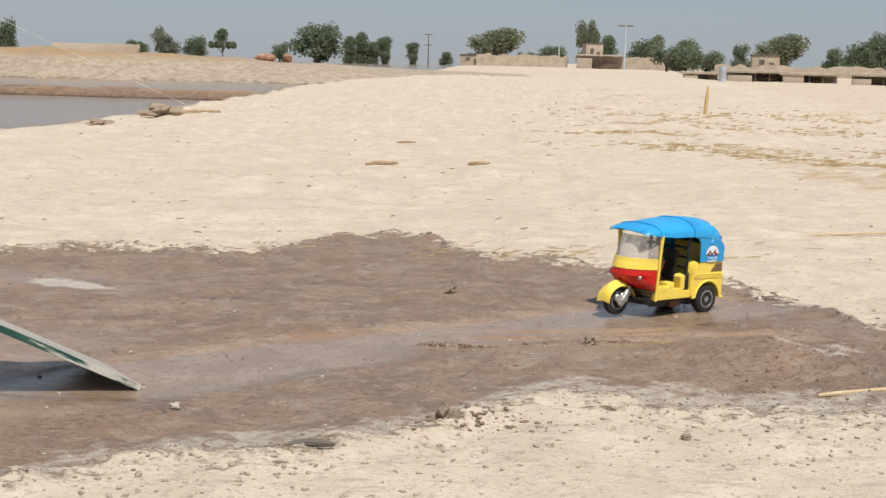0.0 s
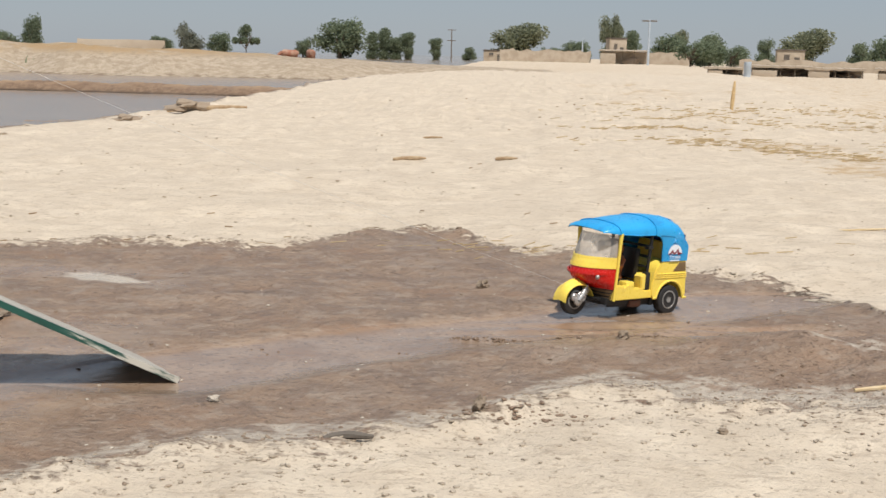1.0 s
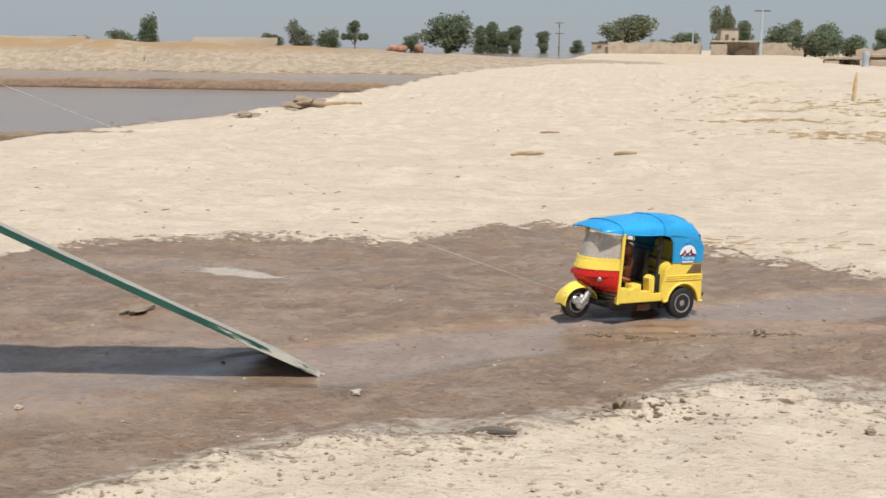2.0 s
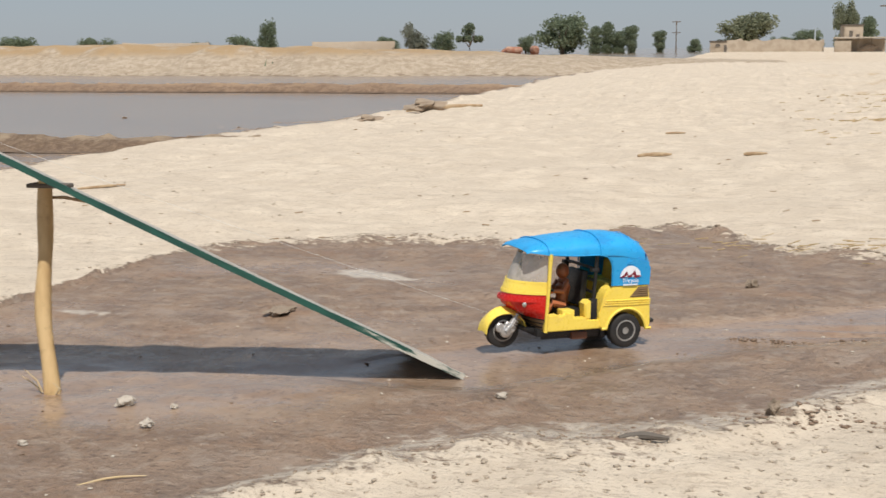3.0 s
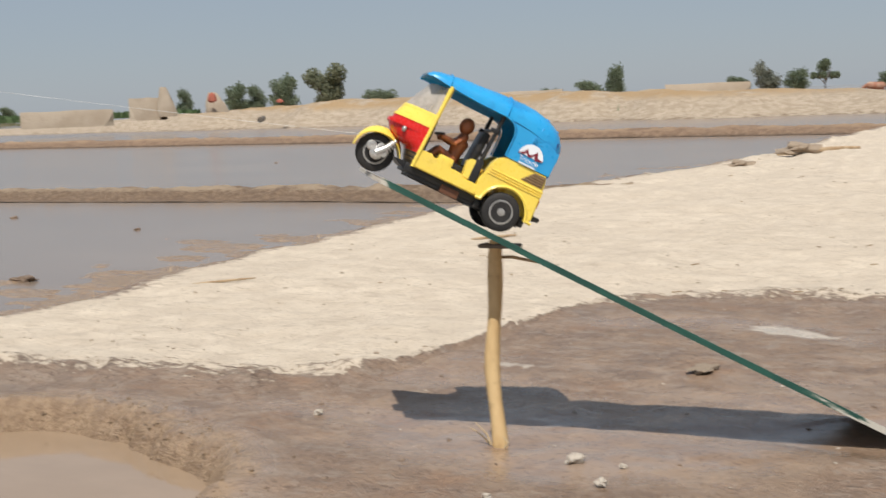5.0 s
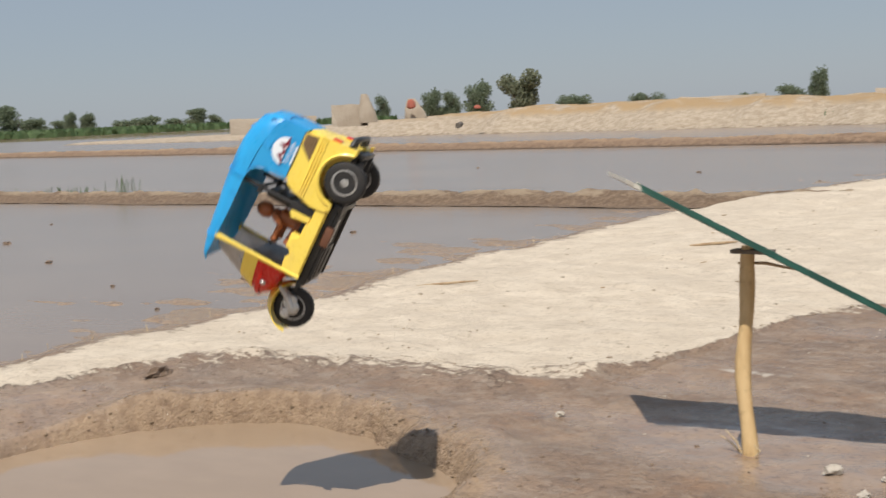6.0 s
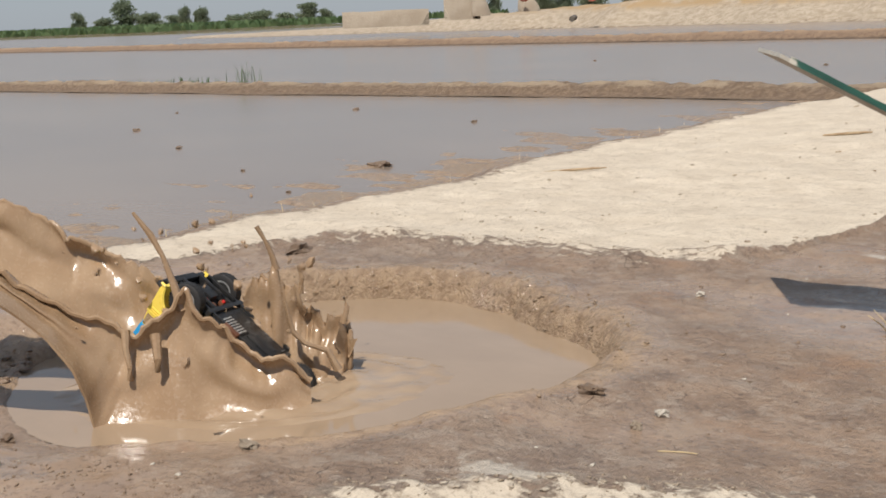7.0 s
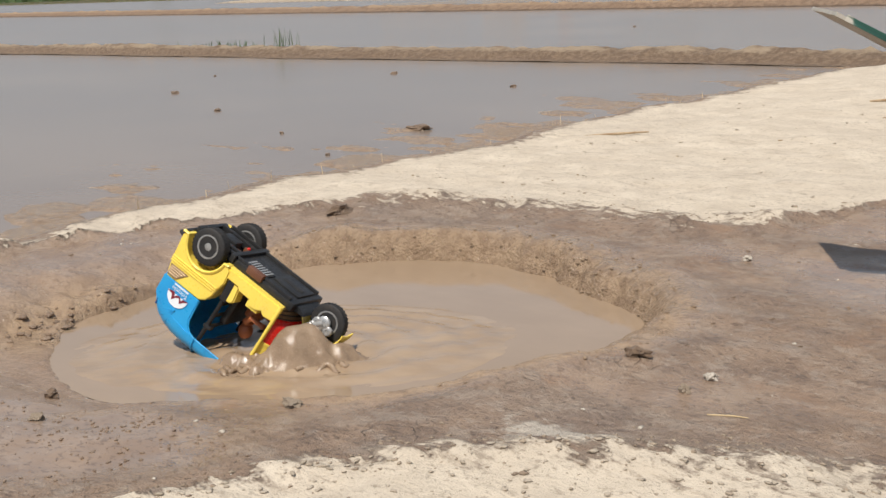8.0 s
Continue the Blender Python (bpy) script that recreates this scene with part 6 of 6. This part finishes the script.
def heap():
    """Churned mud that settles round the nose of the toy."""
    ob = tagged(empty("mud_heap", pose(-2.71, 1.40, PITLEVEL - 0.4, 0, 0, 43.1)), "churned heap of wet brown mud round the toy", "mud heap")
    rnd = random.Random(15)
    hills = [(rnd.gauss(0.0, 0.13), rnd.gauss(-0.04, 0.06), rnd.uniform(0.012, 0.03), rnd.uniform(0.003, 0.016)) for _ in range(60)]
    hills += [(-0.020, -0.070, 0.022, 0.062), (0.006, -0.064, 0.024, 0.104), (0.030, -0.070, 0.022, 0.085), (0.046, -0.046, 0.026, 0.098), (0.070, -0.064, 0.024, 0.062), (0.018, -0.095, 0.022, 0.055), (0.085, -0.055, 0.030, 0.04), (0.0, -0.092, 0.034, 0.05), (-0.045, -0.10, 0.036, 0.042), (-0.10, -0.075, 0.034, 0.032), (0.12, -0.05, 0.034, 0.046), (0.15, -0.03, 0.03, 0.03),
              (-0.15, -0.06, 0.03, 0.022), (0.05, -0.10, 0.03, 0.034), (0.02, 0.02, 0.05, 0.05), (-0.07, -0.13, 0.022, 0.024), (0.09, -0.10, 0.022, 0.022), (0.17, -0.07, 0.02, 0.018)]
    n, grid = 130, []
    for j in range(n // 2 + 1):
        row = []
        for i in range(n + 1):
            x, y = -0.32 + 0.64 * i / n, -0.20 + 0.36 * j / (n // 2)
            e = max(0.0, 1 - (x / 0.31) ** 2 - ((y + 0.02) / 0.175) ** 2) ** 0.6
            h = sum(a * math.exp(-((x - hx) ** 2 + (y - hy) ** 2) / (r * r)) for hx, hy, r, a in hills)
            h += 0.022 * (0.5 - 2 * abs(noise.noise(Vector((x * 17, y * 30, 6))))) + 0.008 * (0.5 - 2 * abs(noise.noise(Vector((x * 44, y * 60, 3))))) + 0.003 * noise.noise(Vector((x * 80, y * 80, 2)))
            h = 0.125 * math.tanh(h / 0.125)
            row.append((x, y, -0.016 + e * (0.010 + h)))
        grid.append(row)
    part("mound", sheet(grid), CHURN, ob, angle=80)
    for k in range(14):
        x, y, a, l = rnd.uniform(-0.14, 0.15), rnd.gauss(-0.115, 0.02), rnd.uniform(-0.5, 0.5), rnd.uniform(0.03, 0.07)
        pts = [(x + l * (u - 0.5) * math.cos(a), y + l * (u - 0.5) * math.sin(a) + 0.012 * math.sin(u * 7 + k), 0.010 + 0.012 * math.sin(math.pi * u) * rnd.uniform(0.3, 1.3)) for u in np.linspace(0, 1, 8)]
        part("string", tube(pts, [0.003 + 0.006 * rnd.random() for _ in pts], 8), CHURN, ob, angle=80)
    for k in range(34):
        r = rnd.uniform(0.004, 0.012)
        part("blob", lump(500 + k, 0.6, 2), CHURN, ob, "", pose(rnd.gauss(0.0, 0.12), rnd.gauss(-0.08, 0.04), rnd.uniform(-0.002, 0.012), 0, 0, rnd.uniform(0, 180)) @ Matrix.Diagonal((r * rnd.uniform(1.2, 2.6), r, r * 0.8, 1)), angle=80)
    return ob


HEAP = heap()


def ripples():
    """Stirred water round the fallen toy."""
    ob = tagged(empty("stirred_water", pose(-2.80, 1.46, PITLEVEL - 0.3, 0, 0, 43.1)), "stirred tan muddy water round the fallen toy", "water")
    n, grid = 120, []
    for j in range(n * 2 // 3 + 1):
        row = []
        for i in range(n + 1):
            x, y = -0.62 + 1.24 * i / n, -0.42 + 0.84 * j / (n * 2 // 3)
            q = math.hypot(x / 0.60, y / 0.40)
            e = max(0.0, 1 - q ** 3)
            d = math.hypot(x - 0.05, (y + 0.05) * 1.3)
            w = 0.0035 * math.sin(d * 62 + 3 * noise.noise(Vector((x * 4, y * 4, 1)))) + 0.006 * noise.noise(Vector((x * 13, y * 19, 5))) + 0.004 * (0.4 - abs(noise.noise(Vector((x * 30, y * 44, 8)))))
            row.append((x, y, -0.012 + e * (0.0155 + w)))
        grid.append(row)
    part("surface", sheet(grid), FROTH, ob, angle=80)
    return ob


STIR = ripples()

# ---- pulling line ----
def pulling_line():
    ob = tagged(empty("pulling_line"), "thin white line tied to the front of the toy", "line")
    pts = [(0.15 * k, 0.0, -0.03 * math.sin(math.pi * k / 20)) for k in range(21)]
    part("cord", tube(pts, 0.00034, 5), STRING, ob)
    part("knot", tube([(-0.004, 0, 0), (0.004, 0, 0.001)], 0.002, 6), STRING, ob)
    return ob


LINE = pulling_line()

# ---- what moves ----
TOY_ROWS = [
    (0.0, 0.808, 4.040, -0.014, -0.2, -2.2, -141.0),
    (0.5, 0.692, 3.984, -0.014, 0.0, -2.3, -140.3),
    (1.0, 0.562, 3.906, -0.013, -0.6, -2.8, -140.8),
    (1.5, 0.395, 3.802, -0.012, -0.7, -2.7, -141.6),
    (1.7, 0.32, 3.796, -0.008, 0.3, -2.5, -142.3),
    (2.8, -0.257, 3.33, -0.01, 0.0, -2.6, -145.9),
    (3.0, -0.369, 3.282, -0.006, 0.9, -2.0, -145.5),
    (3.2, -0.495, 3.223, -0.005, -1.2, -2.4, -146.3),
    (3.3, -0.556, 3.145, 0.002, -0.3, -6.3, -150.4),
    (3.4, -0.617, 3.106, 0.005, 0.5, -12.0, -149.8),
    (3.5, -0.692, 3.011, 0.017, 1.7, -22.2, -148.7),
    (3.6, -0.757, 2.989, 0.019, 2.5, -27.0, -148.5),
    (3.7, -0.812, 2.916, 0.050, 4.0, -29.5, -147.0),
    (4.0, -0.991, 2.824, 0.137, 5.5, -30.7, -144.0),
    (4.5, -1.316, 2.676, 0.332, 4.5, -29.7, -144.3),
    (5.0, -1.642, 2.528, 0.527, 2.0, -28.3, -143.8),
    (5.2, -1.785, 2.412, 0.636, -3.0, -23.0, -142.6),
    (5.4, -1.900, 2.280, 0.706, -3.0, -11.5, -143.5),
    (5.6, -1.990, 2.140, 0.737, -2.0, 9.6, -145.5),
    (5.8, -2.090, 1.990, 0.731, 0.0, 36.0, -147.5),
    (6.0, -2.210, 1.845, 0.680, 0.0, 62.0, -149.3),
    (6.15, -2.312, 1.765, 0.602, 1.0, 76.0, -152.0),
    (6.3, -2.443, 1.703, 0.470, 50.7, 77.9, -103.1),
    (6.4, -2.545, 1.643, 0.365, 104.3, 76.5, -51.0),
    (6.5, -2.647, 1.583, 0.250, 157.9, 74.2, 0.9),
    (6.6, -2.730, 1.555, 0.192, 166.0, 69.0, 8.0),
    (6.7, -2.796, 1.522, 0.170, 168.2, 60.7, 9.6),
    (6.9, -2.870, 1.480, 0.165, 173.0, 44.0, 14.0),
    (7.0, -2.890, 1.450, 0.168, 174.5, 38.0, 18.0),
    (7.1, -2.865, 1.415, 0.175, 174.5, 34.0, 21.5),
    (7.2, -2.849, 1.389, 0.180, 174.0, 31.8, 22.5),
    (7.35, -2.835, 1.366, 0.197, 172.5, 31.0, 20.5),
    (7.5, -2.826, 1.353, 0.210, 171.5, 31.5, 18.5),
    (8.0, -2.881, 1.392, 0.210, 170.5, 31.5, 16.3),
]


def motions():
    walk(toy, [(t, pose(x, y, z, rx, ry, rz)) for t, x, y, z, rx, ry, rz in TOY_ROWS])
    ts = [r[0] for r in TOY_ROWS]
    run = [0.0]
    for a, b in zip(TOY_ROWS, TOY_ROWS[1:]):
        step = math.dist(a[1:4], b[1:4]) if b[0] <= 5.2 else 0.45 * (b[0] - a[0]) * max(0.0, 1 - (b[0] - 5.2) / 2.4)
        run.append(run[-1] + step)
    for w, x, y, z in wheels:
        rows = []
        for k in range(121):
            t = k / 15
            turn = math.degrees(float(np.interp(t, ts, run)) / 0.0465)
            rows.append((t, pose(x, y, z) @ Matrix.Rotation(radians(turn), 4, "Y")))
        walk(w, rows)

    # the line runs from the nose of the toy to a puller, and is let go when the toy leaves the ramp
    ends = ((0.0, (-0.42, 3.20, 0.585)), (0.5, (-0.51, 3.15, 0.585)), (1.7, (-0.85, 2.95, 0.55)), (3.0, (-1.405, 2.53, 0.507)), (4.0, (-1.97, 2.20, 0.772)), (5.0, (-2.52, 1.89, 0.915)), (5.2, (-2.65, 1.78, 0.99)))
    rows = []
    for t in [0.1 * k for k in range(53)]:
        away = Vector([float(np.interp(t, [e[0] for e in ends], [e[1][k] for e in ends])) for k in range(3)])
        m = pose(*[float(np.interp(t, ts, [r[k] for r in TOY_ROWS])) for k in range(1, 7)])
        tie = m @ Vector((0.335, 0.0, 0.085))
        rows.append((t, Matrix.Translation(tie) @ (away - tie).to_track_quat("X", "Z").to_matrix().to_4x4()))
    rows += [(5.6, pose(-2.35, 1.3, 0.75, 0, -8, -150)), (6.0, pose(-2.2, 0.3, 0.3, 0, -3, -155)), (6.25, pose(-2.1, -0.4, 0.06, 0, 0, -158)), (8.0, pose(-2.1, -0.4, 0.06, 0, 0, -158))]
    walk(LINE, rows)

    below = pose(0, 0, -0.75)

    def throw(ob, rows, early=()):
        start = early or ((6.5, 0, 0, -0.75),)
        walk(ob, [(0.0, BLAST @ below), (6.3, BLAST @ below)] + [(t, BLAST @ pose(dx, dy, dz)) for t, dx, dy, dz in tuple(start) + tuple(rows)] + [(7.8, BLAST @ below), (8.0, BLAST @ below)])

    throw(FARWALL, ((6.6, 0.20, 0, -0.48), (6.7, 0.14, 0, -0.31), (6.8, 0.08, 0, -0.16), (6.9, 0.02, 0, -0.04), (7.0, 0, 0, 0), (7.1, -0.03, 0, 0.01), (7.2, -0.06, 0, -0.03), (7.3, -0.10, 0, -0.11), (7.4, -0.16, 0, -0.24), (7.5, -0.2, 0, -0.55)))
    throw(NEARWALL, ((6.6, 0.10, 0, -0.24), (6.7, 0.055, 0, -0.065), (6.8, 0.03, 0, -0.025), (6.9, 0.01, 0, -0.005), (7.0, 0, 0, 0), (7.1, -0.03, 0, -0.035), (7.2, -0.06, 0, -0.095), (7.3, -0.10, 0, -0.18), (7.4, -0.14, 0, -0.30), (7.5, -0.2, 0, -0.55)))
    throw(CROWN, ((6.6, -0.10, 0, -0.30), (6.7, -0.06, 0, -0.09), (6.8, -0.03, 0, -0.02), (6.9, 0, 0, 0.01), (7.0, 0, 0, 0), (7.1, 0.02, 0, -0.03), (7.2, 0.03, 0, -0.10), (7.3, 0.04, 0, -0.2), (7.4, 0.04, 0, -0.4)))
    for k, ob in enumerate(STRANDS):
        throw(ob, ((6.6, -0.04, 0, -0.45), (6.7, 0, 0, -0.12), (6.8, 0, 0, 0.02), (6.9, 0, 0, 0.04), (7.0, 0, 0, 0.02), (7.1, 0.01, 0, -0.04), (7.2, 0.02, 0, -0.16), (7.3, 0.03, 0, -0.4)))
    for ob, p, v, t0 in DROPS:
        rows = [(0.0, BLAST @ pose(p.x, p.y, -0.3)), (t0 - 0.1, BLAST @ pose(p.x, p.y, -0.3))]
        end = t0
        for k in range(1, 14):
            s = 0.1 * k
            q = p + v * s + Vector((0, 0, -1.6 * s * s))
            end = t0 + s
            if q.z < -0.12 or end > 7.9:
                break
            rows.append((end, BLAST @ pose(*q, 90 * s, 60 * s, 0)))
        last = rows[-1][1].translation
        rows += [(min(end + 0.1, 7.95), Matrix.Translation((last.x, last.y, -0.6))), (8.0, Matrix.Translation((last.x, last.y, -0.6)))]
        walk(ob, rows)
    stir = pose(-2.80, 1.46, PITLEVEL, 0, 0, 43.1)
    walk(STIR, [(0.0, stir @ pose(0, 0, -0.3)), (6.4, stir @ pose(0, 0, -0.3)), (6.55, stir @ pose(0, 0, -0.008)), (7.0, stir @ pose(0.01, 0, 0.004)), (7.5, stir @ pose(-0.015, 0, 0.009)), (8.0, stir @ pose(0.01, 0, 0.008))])
    spot = pose(-2.71, 1.40, PITLEVEL, 0, 0, 43.1)
    walk(HEAP, [(0.0, spot @ below), (6.38, spot @ below), (6.42, spot @ pose(0.03, 0.06, -0.14)), (6.5, spot @ pose(0.0, 0.05, -0.075)), (6.65, spot @ pose(0, 0, -0.11)), (7.2, spot @ pose(0, 0, -0.10)), (7.45, spot @ pose(0, 0, 0.010)), (7.7, spot @ pose(0, 0, -0.002)), (8.0, spot @ pose(0, 0, -0.008))])


motions()
